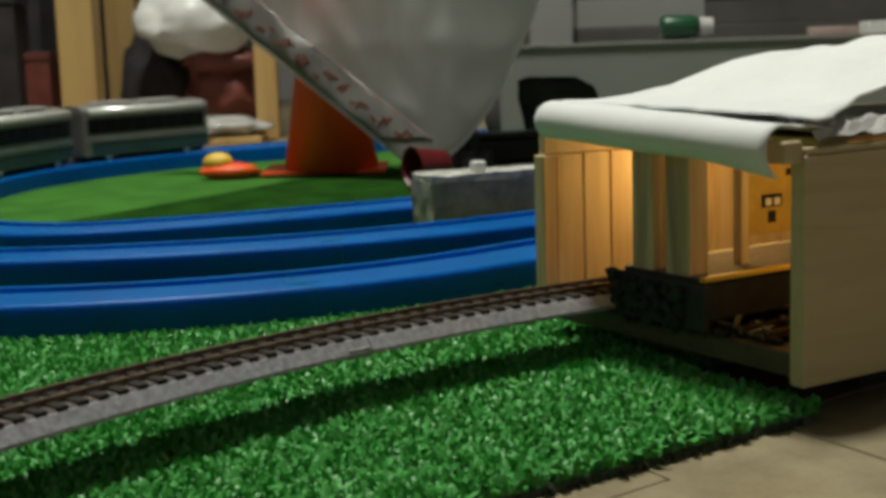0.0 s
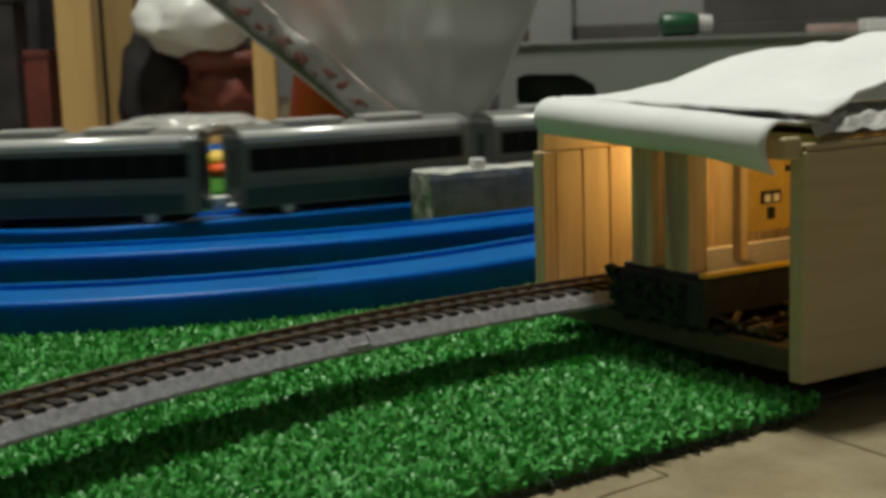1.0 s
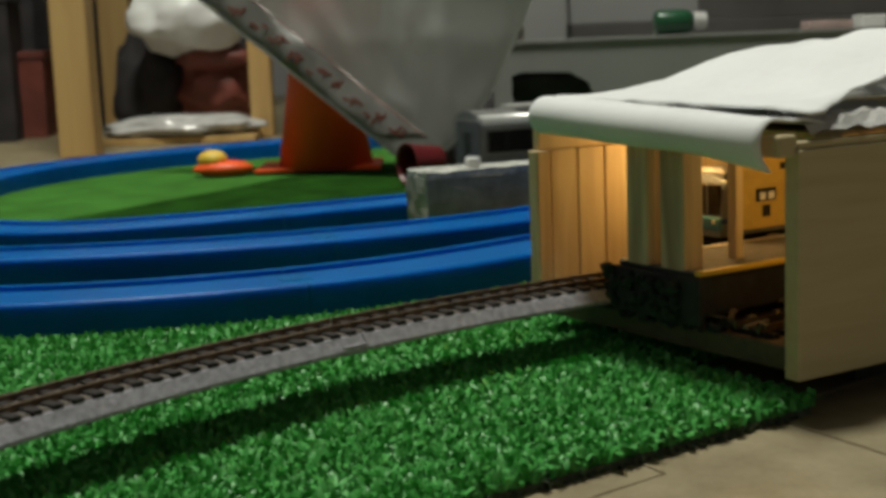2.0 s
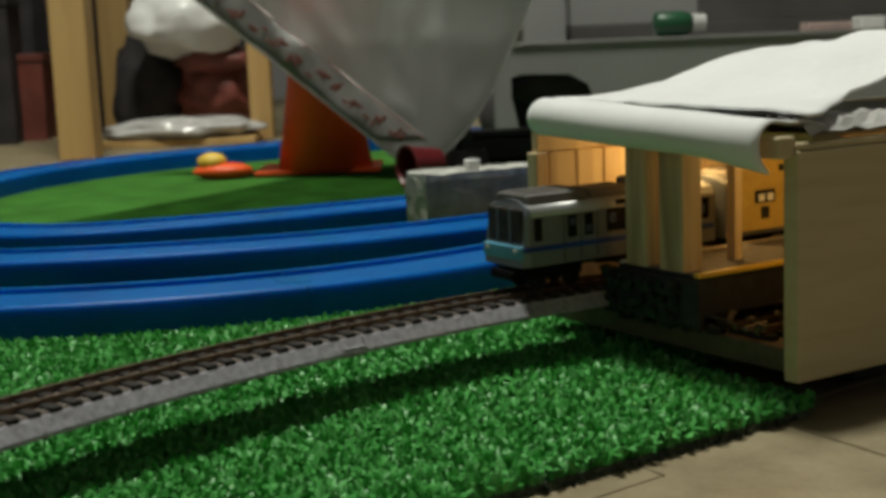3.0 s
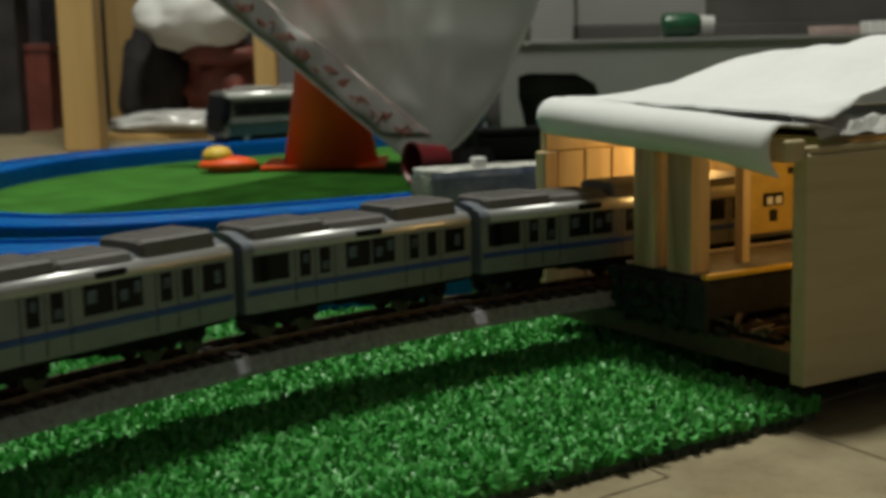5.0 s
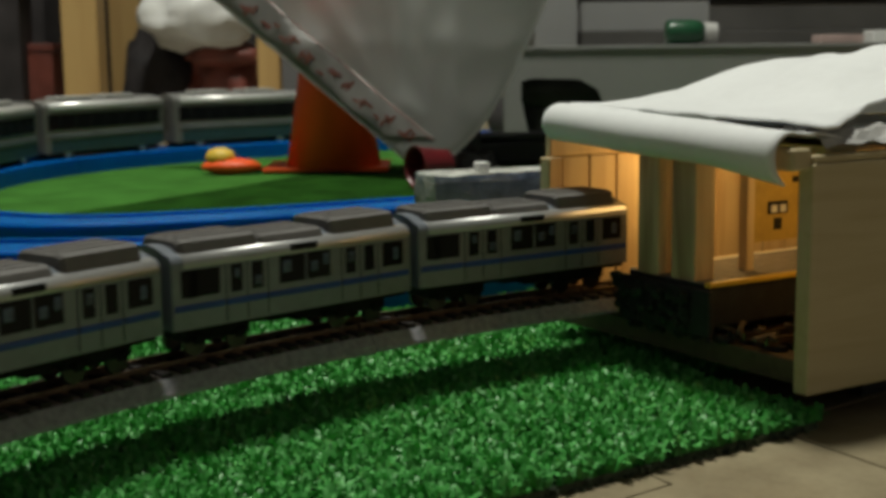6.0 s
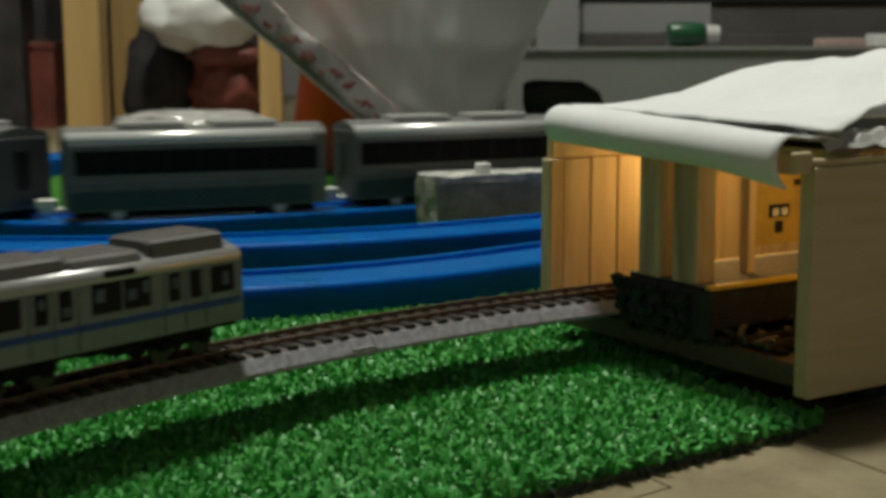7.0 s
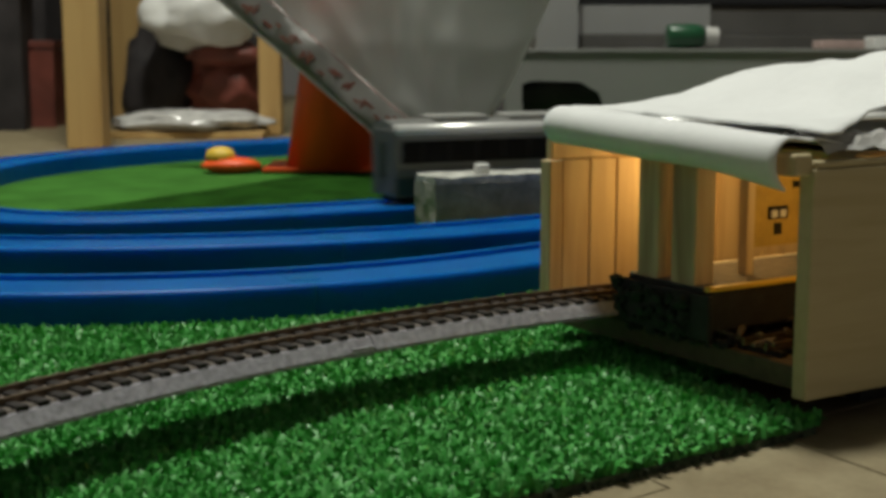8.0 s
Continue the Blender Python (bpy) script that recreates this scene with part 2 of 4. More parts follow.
# ---- grass mat ----
CORNER = (0.0926, 0.3577)
mat_pose = pose(CORNER[0], CORNER[1], 0, 0, 0, 35.0)
grass_mat_thing = thing("grass_mat", "green artificial grass mat lying on the tiles", "mat", mat_pose)
part("backing", B(-0.75, 0.012, 0.0, 0.33, FLOOR, -0.0035), MATBASE, grass_mat_thing)


def hem():
    """A thin dark uneven edge with loops of yarn."""
    bm = bmesh.new()
    box(bm, -0.75, 0.012, -0.0006, -0.0001, FLOOR, -0.0040)
    rnd = random.Random(4)
    u = -0.45
    while u < 0.010:
        w = rnd.uniform(0.0006, 0.0018)
        a = rnd.uniform(-25, 25)
        box(bm, -w / 2, w / 2, -rnd.uniform(0.0004, 0.0026), 0.0, FLOOR + 0.0002, FLOOR + rnd.uniform(0.0006, 0.0020), m=pose(u, 0, 0, 0, 0, a))
        u += rnd.uniform(0.0008, 0.0028)
    return bm


part("backing", B(0.0122, 0.12, 0.055, 0.33, FLOOR, -0.0035), MATBASE, grass_mat_thing)
part("hem", hem(), HEM, grass_mat_thing, "frayed dark hem")


def blades(name, count, u0, u1, v0, v1, width, tall, seed, keep=None):
    """Leaning two-part blades, all in one mesh."""
    rng = np.random.default_rng(seed)
    u, v = rng.uniform(u0, u1, count), rng.uniform(v0, v1, count)
    if keep:
        k = keep(u, v)
        u, v = u[k], v[k]
    n = len(u)
    a, lean = rng.uniform(0, 2 * np.pi, n), rng.uniform(0.1, 1.15, n)
    h, w = tall * rng.uniform(0.6, 1.15, n), width * rng.uniform(0.6, 1.3, n)
    twist = rng.uniform(-0.9, 0.9, n)
    sx, sy = -np.sin(a), np.cos(a)
    lx, ly = np.cos(a), np.sin(a)
    z0 = -0.0036
    co = np.zeros((n, 6, 3))
    for k, (f, ww, bend) in enumerate(((0, 1, 0), (0.6, 0.95, 0.45), (1.0, 0.55, 1.25))):
        cx = u + lx * h * np.sin(lean) * bend * 0.75
        cy = v + ly * h * np.sin(lean) * bend * 0.75
        cz = z0 + h * f * (0.35 + 0.65 * np.cos(lean * bend))
        tx = sx * np.cos(twist * f) + lx * np.sin(twist * f)
        ty = sy * np.cos(twist * f) + ly * np.sin(twist * f)
        co[:, 2 * k, 0], co[:, 2 * k, 1], co[:, 2 * k, 2] = cx - tx * w * ww / 2, cy - ty * w * ww / 2, cz
        co[:, 2 * k + 1, 0], co[:, 2 * k + 1, 1], co[:, 2 * k + 1, 2] = cx + tx * w * ww / 2, cy + ty * w * ww / 2, cz
    base = np.arange(n)[:, None] * 6
    idx = (base[:, None, :] + np.array([[0, 1, 3, 2], [2, 3, 5, 4]])[None]).reshape(-1)
    me = bpy.data.meshes.new(name)
    me.vertices.add(n * 6)
    me.vertices.foreach_set("co", co.reshape(-1))
    me.loops.add(n * 8)
    me.loops.foreach_set("vertex_index", idx.astype(np.int32))
    me.polygons.add(n * 2)
    me.polygons.foreach_set("loop_start", np.arange(0, n * 8, 4, dtype=np.int32))
    me.update(calc_edges=True)
    me.validate()
    me.materials.append(GRASS)
    ob = new(name, me)
    ob.parent = grass_mat_thing
    return tagged(ob, "short shiny plastic grass blades", kind="stuff")


blades("turf", 210000, -0.42, 0.08, -0.0012, 0.30, 0.0017, 0.0048, 1, keep=lambda u, v: (u < 0.0135) | (v > 0.055))
felt = thing("felt_mat", "pale green flat felt mat inside the blue oval", "mat", mat_pose)
part("sheet", B(-0.50, 0.62, 0.331, 0.88, FLOOR, -0.0015, bevel=0.0005), FELT, felt)

# shade on the felt by bag and cone, laid on as a dark sheet
felt_shade = thing("felt_sheet", "thin dark green sheet standing in for the shade on the felt mat", "mat", pose(0, 0, 0))
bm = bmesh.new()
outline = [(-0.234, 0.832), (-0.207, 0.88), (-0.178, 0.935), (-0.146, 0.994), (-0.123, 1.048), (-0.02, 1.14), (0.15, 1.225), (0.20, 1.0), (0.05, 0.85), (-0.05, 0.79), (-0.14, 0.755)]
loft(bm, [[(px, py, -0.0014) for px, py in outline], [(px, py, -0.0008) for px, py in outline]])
part("sheet", bm, SHADEFELT, felt_shade)


# ---- blue toy rails ----
RAILTOP = 0.012
BW = 0.0215


def arc_path(cx, cy, r, a0, a1, n, lead=0.0, tail=0.0):
    """Counter-clockwise arc with straight ends, as (x, y, heading)."""
    pts = []
    if lead:
        h = a0 + math.pi / 2
        x, y = cx + r * math.cos(a0), cy + r * math.sin(a0)
        pts.append((x - lead * math.cos(h), y - lead * math.sin(h), h))
    for i in range(n + 1):
        a = a0 + (a1 - a0) * i / n
        pts.append((cx + r * math.cos(a), cy + r * math.sin(a), a + math.pi / 2))
    if tail:
        x, y, h = pts[-1]
        pts.append((x + tail * math.cos(h), y + tail * math.sin(h), h))
    return pts


def rail_profile(t=RAILTOP, w=BW):
    """Two raised lips, two wheel grooves and a raised middle."""
    z = -0.003
    return [(-w - 0.0006, z), (-w, t - 0.0016), (-w + 0.0004, t - 0.0006), (-w + 0.0014, t), (-w + 0.0042, t), (-w + 0.0046, t - 0.0035), (-w + 0.0095, t - 0.0035), (-w + 0.010, t - 0.0012), (-0.0105, t - 0.0012),
            (0.0105, t - 0.0012), (w - 0.010, t - 0.0012), (w - 0.0095, t - 0.0035), (w - 0.0046, t - 0.0035), (w - 0.0042, t), (w - 0.0014, t), (w - 0.0004, t - 0.0006), (w, t - 0.0016), (w + 0.0006, z)]


def blue_track(paths, label, group):
    track = thing("toy_track", label, "toy track", group=group)
    for p in paths:
        rail = part("rail_piece", sweep(bmesh.new(), p, rail_profile()), BLUE, track)
        # joint tongue at the start of each piece
        x, y, h = p[0]
        bm = B(-0.006, 0.006, -0.006, 0.006, 0, 0.0005, bevel=0.0002, m=pose(x, y, RAILTOP - 0.0014, 0, 0, math.degrees(h)))
        part("tongue", bm, BLUE, rail)
    return track


def pieces(path, k, gap=0.0004):
    """Cut a path into k pieces that share their end points, with a hair's gap."""
    n = len(path) - 1
    out = []
    for i in range(k):
        a, b = i * n // k, (i + 1) * n // k
        seg = list(path[a:b + 1])
        x, y, h = seg[-1]
        seg[-1] = (x - gap * math.cos(h), y - gap * math.sin(h), h)
        out.append(seg)
    return out


D2 = math.radians
front_path = arc_path(-0.155, 0.782, 0.2795, D2(-126), D2(-50), 24, 0.0, 0.0)
x, y, h = front_path[-1]
front_path += [(x + d * math.cos(h), y + d * math.sin(h), h) for d in (0.05, 0.10, 0.15, 0.2)]
blue_track(pieces(front_path, 3), "curved blue plastic toy train track on the grass", "blue toy tracks")
second_path = arc_path(-0.18, 1.001, 0.388, D2(-118), D2(-55), 24)
x, y, h = second_path[-1]
second_path += [(x + d * math.cos(h), y + d * math.sin(h), h) for d in (0.05, 0.10, 0.15)]
blue_track(pieces(second_path, 3), "gently curved blue plastic toy train track", "blue toy tracks")

# closed loop of the grey train, in its direction of travel
NODES = [(-.188, 1.262), (-.265, 1.19), (-.325, 1.09), (-.345, .98), (-.335, .86), (-.285, .755), (-.205, .705), (-.12, .722), (-.03, .765), (.07, .812),
         (.22, .88), (.43, .975), (.62, 1.07), (.71, 1.19), (.65, 1.32), (.47, 1.39), (.25, 1.41), (.06, 1.385), (-.08, 1.335)]


def closed_curve(nodes, n=24):
    p = np.array(nodes)
    out = []
    for i in range(len(p)):
        a, b, c, d = p[i - 1], p[i], p[(i + 1) % len(p)], p[(i + 2) % len(p)]
        for k in range(n):
            u = k / n
            out.append(.5 * (2 * b + (c - a) * u + (2 * a - 5 * b + 4 * c - d) * u * u + (3 * b - a - 3 * c + d) * u ** 3))
    return np.array(out)


LOOP = closed_curve(NODES)
STEP = np.hypot(*(np.roll(LOOP, -1, 0) - LOOP).T)
LOOP_S = np.concatenate(([0], np.cumsum(STEP)))
LOOP_LEN = float(LOOP_S[-1])
LOOP_X, LOOP_Y = np.append(LOOP[:, 0], LOOP[0, 0]), np.append(LOOP[:, 1], LOOP[0, 1])


def loop_at(s):
    s = s % LOOP_LEN
    return float(np.interp(s, LOOP_S, LOOP_X)), float(np.interp(s, LOOP_S, LOOP_Y))


def loop_path(s0, s1, n):
    out = []
    for i in range(n + 1):
        s = s0 + (s1 - s0) * i / n
        (xa, ya), (xb, yb) = loop_at(s - 0.004), loop_at(s + 0.004)
        px, py = loop_at(s)
        out.append((px, py, math.atan2(yb - ya, xb - xa)))
    return out


K = 14
blue_track([loop_path(i * LOOP_LEN / K, (i + 1) * LOOP_LEN / K - 0.0004, 12) for i in range(K)], "oval of blue plastic toy train track", "blue toy tracks")


# ---- small-gauge track on its grey roadbed ----
NC, NR = (0.297, 0.010), 0.494
STRAIGHT = math.radians(122.0)     # past this the track runs straight into the station
NDECK0, RAIL_Z = 0.0152, 0.0217


def ntrack(s):
    """s in metres along the track, 0 at the end of the straight, growing towards the curve."""
    if s >= 0:
        a = STRAIGHT + s / NR
        return NC[0] + NR * math.cos(a), NC[1] + NR * math.sin(a), a + math.pi / 2
    a = STRAIGHT
    x, y, h = NC[0] + NR * math.cos(a), NC[1] + NR * math.sin(a), a + math.pi / 2
    return x + s * math.cos(h), y + s * math.sin(h), h


def npath(s0, s1, n):
    return [ntrack(s0 + (s1 - s0) * i / n) for i in range(n + 1)]


def offset(p, o, z):
    x, y, h = p
    return x - math.sin(h) * o, y + math.cos(h) * o, z


def roadbed(s0, s1, n):
    z0 = NDECK0
    e = z0 - 0.0004
    prof = [(-0.0128, e), (-0.0126, e + 0.0010), (-0.0104, z0 + 0.0040), (0.0104, z0 + 0.0040), (0.0126, e + 0.0010), (0.0128, e), (0.0108, e), (0.0100, z0 + 0.001), (-0.0100, z0 + 0.001), (-0.0108, e)]
    return sweep(bmesh.new(), npath(s0, s1, n), prof)


def sleeper_mesh():
    bm = B(-0.0015, 0.0015, -0.0101, 0.0101, -0.0006, 0.0015, bevel=0.0002)
    return finish(bm, "sleeper", SLEEPER)


SLEEPER_MESH = sleeper_mesh()


def ntrack_piece(s0, s1, n, label):
    track = thing("model_track", label, "model track", group="model track pieces")
    part("roadbed", roadbed(s0, s1, n), DECK, track)
    strip = [(-0.0094, NDECK0 + 0.0041), (-0.0090, NDECK0 + 0.0046), (0.0090, NDECK0 + 0.0046), (0.0094, NDECK0 + 0.0041)]
    part("ballast", sweep(bmesh.new(), npath(s0 + 0.0001, s1 - 0.0001, n), strip), BALLAST, track, "dark brown ballast")
    for o in (-0.0045, 0.0045):
        z = RAIL_Z
        prof = [(o - 0.0008, z - 0.0024), (o - 0.0008, z - 0.0019), (o - 0.0003, z - 0.0017), (o - 0.0003, z - 0.0007), (o - 0.0005, z - 0.0005), (o - 0.0005, z), (o + 0.0005, z), (o + 0.0005, z - 0.0005), (o + 0.0003, z - 0.0007), (o + 0.0003, z - 0.0017), (o + 0.0008, z - 0.0019), (o + 0.0008, z - 0.0024)]
        part("rail", sweep(bmesh.new(), npath(s0 + 0.0002, s1 - 0.0002, n), prof), RAIL, track)
    k = int((s1 - s0) / 0.0059)
    for i in range(k):
        s = s0 + (i + 0.5) * (s1 - s0) / k
        px, py, h = ntrack(s)
        ob = new("sleeper", SLEEPER_MESH)
        ob.parent = track
        ob.matrix_basis = pose(px, py, NDECK0 + 0.0038, 0, 0, math.degrees(h))
    # joiner block on the near shoulder where two pieces meet
    p = ntrack(s0 + 0.004)
    bm = B(-0.0042, 0.0042, -0.001, 0.0004, -0.0012, 0.0016, bevel=0.0003, m=pose(*offset(p, 0.0120, NDECK0 + 0.0002), 0, 0, math.degrees(p[2])))
    part("joiner", bm, DECK, track)
    return track


ntrack_piece(-0.30, 0.0775, 24, "straight brown-railed model track on grey roadbed entering the station")
ntrack_piece(0.0779, 0.34, 24, "curved brown-railed model track on raised grey roadbed")
ntrack_piece(0.3404, 0.62, 24, "curved brown-railed model track on raised grey roadbed")
for s in (0.33, 0.60):
    px, py, h = ntrack(s)
    pier = thing("track_pier", "low grey plastic pier under the model track", "pier", pose(px, py, 0, 0, 0, math.degrees(h)), group="track piers")
    part("foot", B(-0.012, 0.012, -0.014, 0.014, -0.0036, 0.002, bevel=0.0006), DECK, pier)
    part("column", B(-0.006, 0.006, -0.009, 0.009, 0.002, NDECK0 + 0.001, bevel=0.0006), DECK, pier)
for s in (-0.04, -0.26):
    px, py, h = ntrack(s)
    pier = thing("track_pier", "small grey block packing the track above the station board", "pier", pose(px, py, 0, 0, 0, math.degrees(h)), group="track piers")
    part("column", B(-0.010, 0.010, -0.009, 0.009, 0.0118, NDECK0 + 0.001, bevel=0.0004), DECK, pier)


# ---- the model station: a wooden box with an open end ----
ST = pose(0.0957, 0.365, 0, 0, 0, 32.0)
station = thing("model_station", "unpainted plywood model station, open at its end, lit warm inside", "model building", ST)
LONG, WIDE, Z0, ZB, ZT = 0.34, 0.1165, 0.005, 0.0118, 0.0665
part("base_board", B(0.004, LONG, 0.0003, WIDE - 0.006, Z0, ZB, bevel=0.0004), BASEWOOD, station)
for fx in (0.04, 0.30):
    part("skid", B(fx, fx + 0.03, 0.01, WIDE - 0.01, FLOOR + 0.001, Z0), SLATE, station)
part("near_wall", B(0.0, LONG, -0.0053, 0.0, Z0 - 0.001, ZT + 0.0008, bevel=0.0005), PLY, station, "plain plywood side wall")
part("top_rail", B(0.001, LONG, -0.0048, -0.0003, ZT + 0.0009, ZT + 0.003, bevel=0.0006), PLY, station)
part("corner_block", B(-0.006, 0.0008, -0.004, 0.006, ZT - 0.001, ZT + 0.005, bevel=0.0008), PLY, station)
part("wall_post", B(-0.0008, 0.0045, WIDE - 0.0055, WIDE, Z0 + 0.009, ZT - 0.005, bevel=0.0004), PLYV, station)
for i in range(28):
    x0 = 0.005 + i * 0.0119
    part("wall_plank", B(x0 + 0.0003, x0 + 0.0116, WIDE - 0.0046, WIDE, Z0, ZT - 0.005, bevel=0.0005), PLYV, station)
part("far_top_rail", B(0.001, LONG, WIDE - 0.0035, WIDE - 0.0005, ZT - 0.0049, ZT + 0.004, bevel=0.0005), PLYV, station)
part("end_wall", B(LONG, LONG + 0.004, -0.0053, WIDE, Z0, ZT + 0.003), PLY, station)
PZ = 0.029
part("platform", B(0.0, LONG - 0.03, 0.033, 0.070, 0.0165, PZ, bevel=0.0004), SLATE, station, "dark platform body")
part("platform_top", B(0.0002, LONG - 0.03, 0.0347, 0.0674, PZ - 0.0002, PZ + 0.0003), PLATFORM, station, "grey platform surface")
part("platform_end", B(-0.0025, -0.0002, 0.031, 0.071, 0.014, PZ - 0.0012, bevel=0.0004), SLATE, station, "dark slate platform end")
part("platform_foot", B(0.004, LONG - 0.04, 0.042, 0.069, ZB, 0.0164), SLATE, station)
part("edge_strip", B(-0.001, LONG - 0.03, 0.0322, 0.0346, PZ - 0.0006, PZ + 0.0009, bevel=0.0003), YELLOW, station, "yellow platform edge strip")
part("edge_strip", B(0.0, LONG - 0.03, 0.0675, 0.0695, PZ + 0.0001, PZ + 0.0006), WHITE, station, "white platform edge line")
part("post", B(-0.0005, 0.0085, 0.0560, 0.0655, PZ, ZT, bevel=0.0005), POST, station)
part("post", B(0.0, 0.0078, 0.0400, 0.0505, PZ, ZT, bevel=0.0005), POST, station)
for i in range(5):
    x0 = 0.0265 + i * 0.055
    part("thin_post", B(x0, x0 + 0.003, 0.0455, 0.0490, PZ, ZT + 0.002), PLYV, station)
for i in range(5):
    x0 = 0.02 + 0.065 * i
    part("roof_beam", B(x0, x0 + 0.004, 0.0003, WIDE - 0.0047, ZT - 0.0005, ZT + 0.0028), PLY, station)
part("ceiling_board", B(0.012, LONG, 0.0003, WIDE - 0.0047, ZT + 0.003, ZT + 0.0045), PLY, station)
part("sign_panel", B(0.0297, 0.058, 0.047, 0.0484, PZ + 0.0085, ZT - 0.004), SIGN, station, "yellow station sign board")
sp = station.children[-1]
for (a, b, c, d, mm) in ((0.0365, 0.0450, 0.0175, 0.0215, BLACK), (0.0377, 0.0402, 0.0180, 0.0203, WHITE), (0.0415, 0.0440, 0.0180, 0.0203, WHITE), (0.0393, 0.0425, 0.0125, 0.0162, BLACK), (0.0470, 0.0550, 0.0270, 0.0290, BLACK)):
    y1 = 0.0469 if mm is BLACK else 0.0466
    part("sign_mark", B(a, b, y1 - 0.0003, y1, PZ + c - 0.0005, PZ + d - 0.0005), mm, sp)
# low second track on the base board beside the near wall
for o in (0.016, 0.025):
    part("rail", B(0.006, LONG - 0.01, o - 0.0005, o + 0.0005, ZB + 0.0016, ZB + 0.0038), RAIL, station)
for i in range(40):
    x0 = 0.008 + i * 0.0062
    part("sleeper", B(x0, x0 + 0.0026, 0.012, 0.029, ZB, ZB + 0.0016), SLEEPER, station)
rnd = random.Random(9)
bm = bmesh.new()
for i in range(60):
    blob(bm, (rnd.uniform(.0008, .0022),) * 3, i, 0.4, 1, m=pose(rnd.uniform(-0.001, 0.03), rnd.uniform(0.028, 0.078), ZB + rnd.uniform(0, .002)))
tagged(part("ballast", bm, SLATE, station), "dark scattered ballast", kind="stuff")
bm = bmesh.new()
for i in range(60):
    blob(bm, (rnd.uniform(.0008, .0022),) * 3, i + 80, 0.5, 1, m=pose(-0.0035 + rnd.uniform(-0.0015, 0.0015), rnd.uniform(0.040, 0.073), PZ - 0.0015 - rnd.uniform(0, .012)))
BUSH = mat("bush_dark", (0.014, 0.028, 0.019), 0.9, vary=0.4, scale=300)
SCRAP = mat("dull_scrap", (0.15, 0.12, 0.085), 0.8, vary=0.3, scale=200)
tagged(part("bush", bm, BUSH, station), "dark green scatter at the platform end", kind="stuff")
bm = bmesh.new()
for i in range(26):
    n = rnd.uniform(0.002, 0.006)
    box(bm, -n, n, -0.0007, 0.0007, -0.0005, 0.0005, m=pose(rnd.uniform(0.004, 0.045), rnd.uniform(0.004, 0.036), ZB + rnd.uniform(0.0030, 0.0052), rnd.uniform(-15, 15), rnd.uniform(-14, 14), rnd.uniform(0, 180)))
tagged(part("scrap", bm, SCRAP, station), "loose pale wood scraps on the lower track", kind="stuff")
# warm bulbs under the roof
for u, w, watt in ((0.050, 0.088, 0.041), (0.15, 0.06, 0.036), (0.040, 0.014, 0.010)):
    part("bulb", tube(bmesh.new(), 0.0018, 0.0012, ZT - 0.006, ZT - 0.001, 10, m=pose(u, w, 0)), WARMGLOW, station)
    p = ST @ Vector((u, w, ZT - 0.008))
    lamp_light("POINT", "station_bulb_light", watt, (1.0, 0.60, 0.20), pose(p.x, p.y, p.z), 0.003)


def sheet_grid(rows):
    bm = bmesh.new()
    grid = [[bm.verts.new(p) for p in row] for row in rows]
    for a, b in zip(grid, grid[1:]):
        for j in range(len(a) - 1):
            bm.faces.new((a[j], a[j + 1], b[j + 1], b[j]))
    return bm


def paper_drape():
    """The lower sheet: flat on the roof boards, rounded down over the open end."""
    prof = []
    for k in range(16):
        a = math.radians(-112 - k * 11)
        prof.append((-0.0050 + 0.0068 * math.cos(a), 0.0712 + 0.0058 * math.sin(a)))
    prof += [(0.002, 0.0764), (0.008, 0.0752), (0.020, 0.0728), (0.05, 0.0722), (0.12, 0.0722)]
    rows = []
    for u, z in prof:
        row = []
        for j in range(33):
            f = j / 32
            w = -0.0010 + f * 0.1010
            q = Vector((w * 24, u * 30, 2))
            zz = z + 0.0036 * f - 0.0016 * (1 - f) + 0.0010 * noise.noise(q) if u < 0.006 else z + 0.0008 * noise.noise(q)
            if len(rows) < 9 and f < 0.30:
                zz -= 0.0028 * (1 - len(rows) / 9) * (1 - f / 0.30) ** 1.3
            row.append((u + 0.0016 * noise.noise(q + Vector((0, 0, 4))) + (0.0010 * (1 - f) if u < 0 else 0), w, zz))
        rows.append(row)
    return sheet_grid(rows)


def paper_sheet():
    """The upper sheet: its front edge stands off the drape, then it swells and sags again."""
    rows = []
    for i in range(44):
        u = 0.0045 + i * 0.0068
        row = []
        for j in range(37):
            f = j / 36
            w = -0.0045 + f * (0.1105 + 0.008 * min(1.0, u / 0.05)) + 0.002 * noise.noise(Vector((u * 30, f, 7))) * (1 if f in (0, 1) else 0)
            t = max(0.0, min(1.0, (u - 0.026) / 0.085))
            t = t * t * (3 - 2 * t)
            sag = max(0.0, min(1.0, (u - 0.115) / 0.10))
            z = 0.0776 + 0.0195 * t * (0.52 + 0.48 * math.sin(math.pi * (0.10 + 0.8 * f))) - 0.012 * sag * sag
            z += 0.0030 * noise.noise(Vector((u * 26, w * 24, 0.3))) * min(1.0, u / 0.05)
            z += 0.0024 * abs(noise.noise(Vector((u * 55, w * 60, 3.1)))) * t + 0.0005 * noise.noise(Vector((u * 160, w * 150, 1.3)))
            if f < 0.14:
                z -= 0.0012 * ((0.14 - f) / 0.14) ** 2 * (1 - t) - 0.006 * t * (0.14 - f) / 0.14
            lift = max(0.0, min(1.0, (u - 0.008) / 0.032)) * max(0.0, 1 - f / 0.25)
            row.append((u, w + 0.016 * lift, z + 0.0045 * lift + 0.0022 * f * (1 - min(1.0, u / 0.06))))
        rows.append(row)
    return sheet_grid(rows)


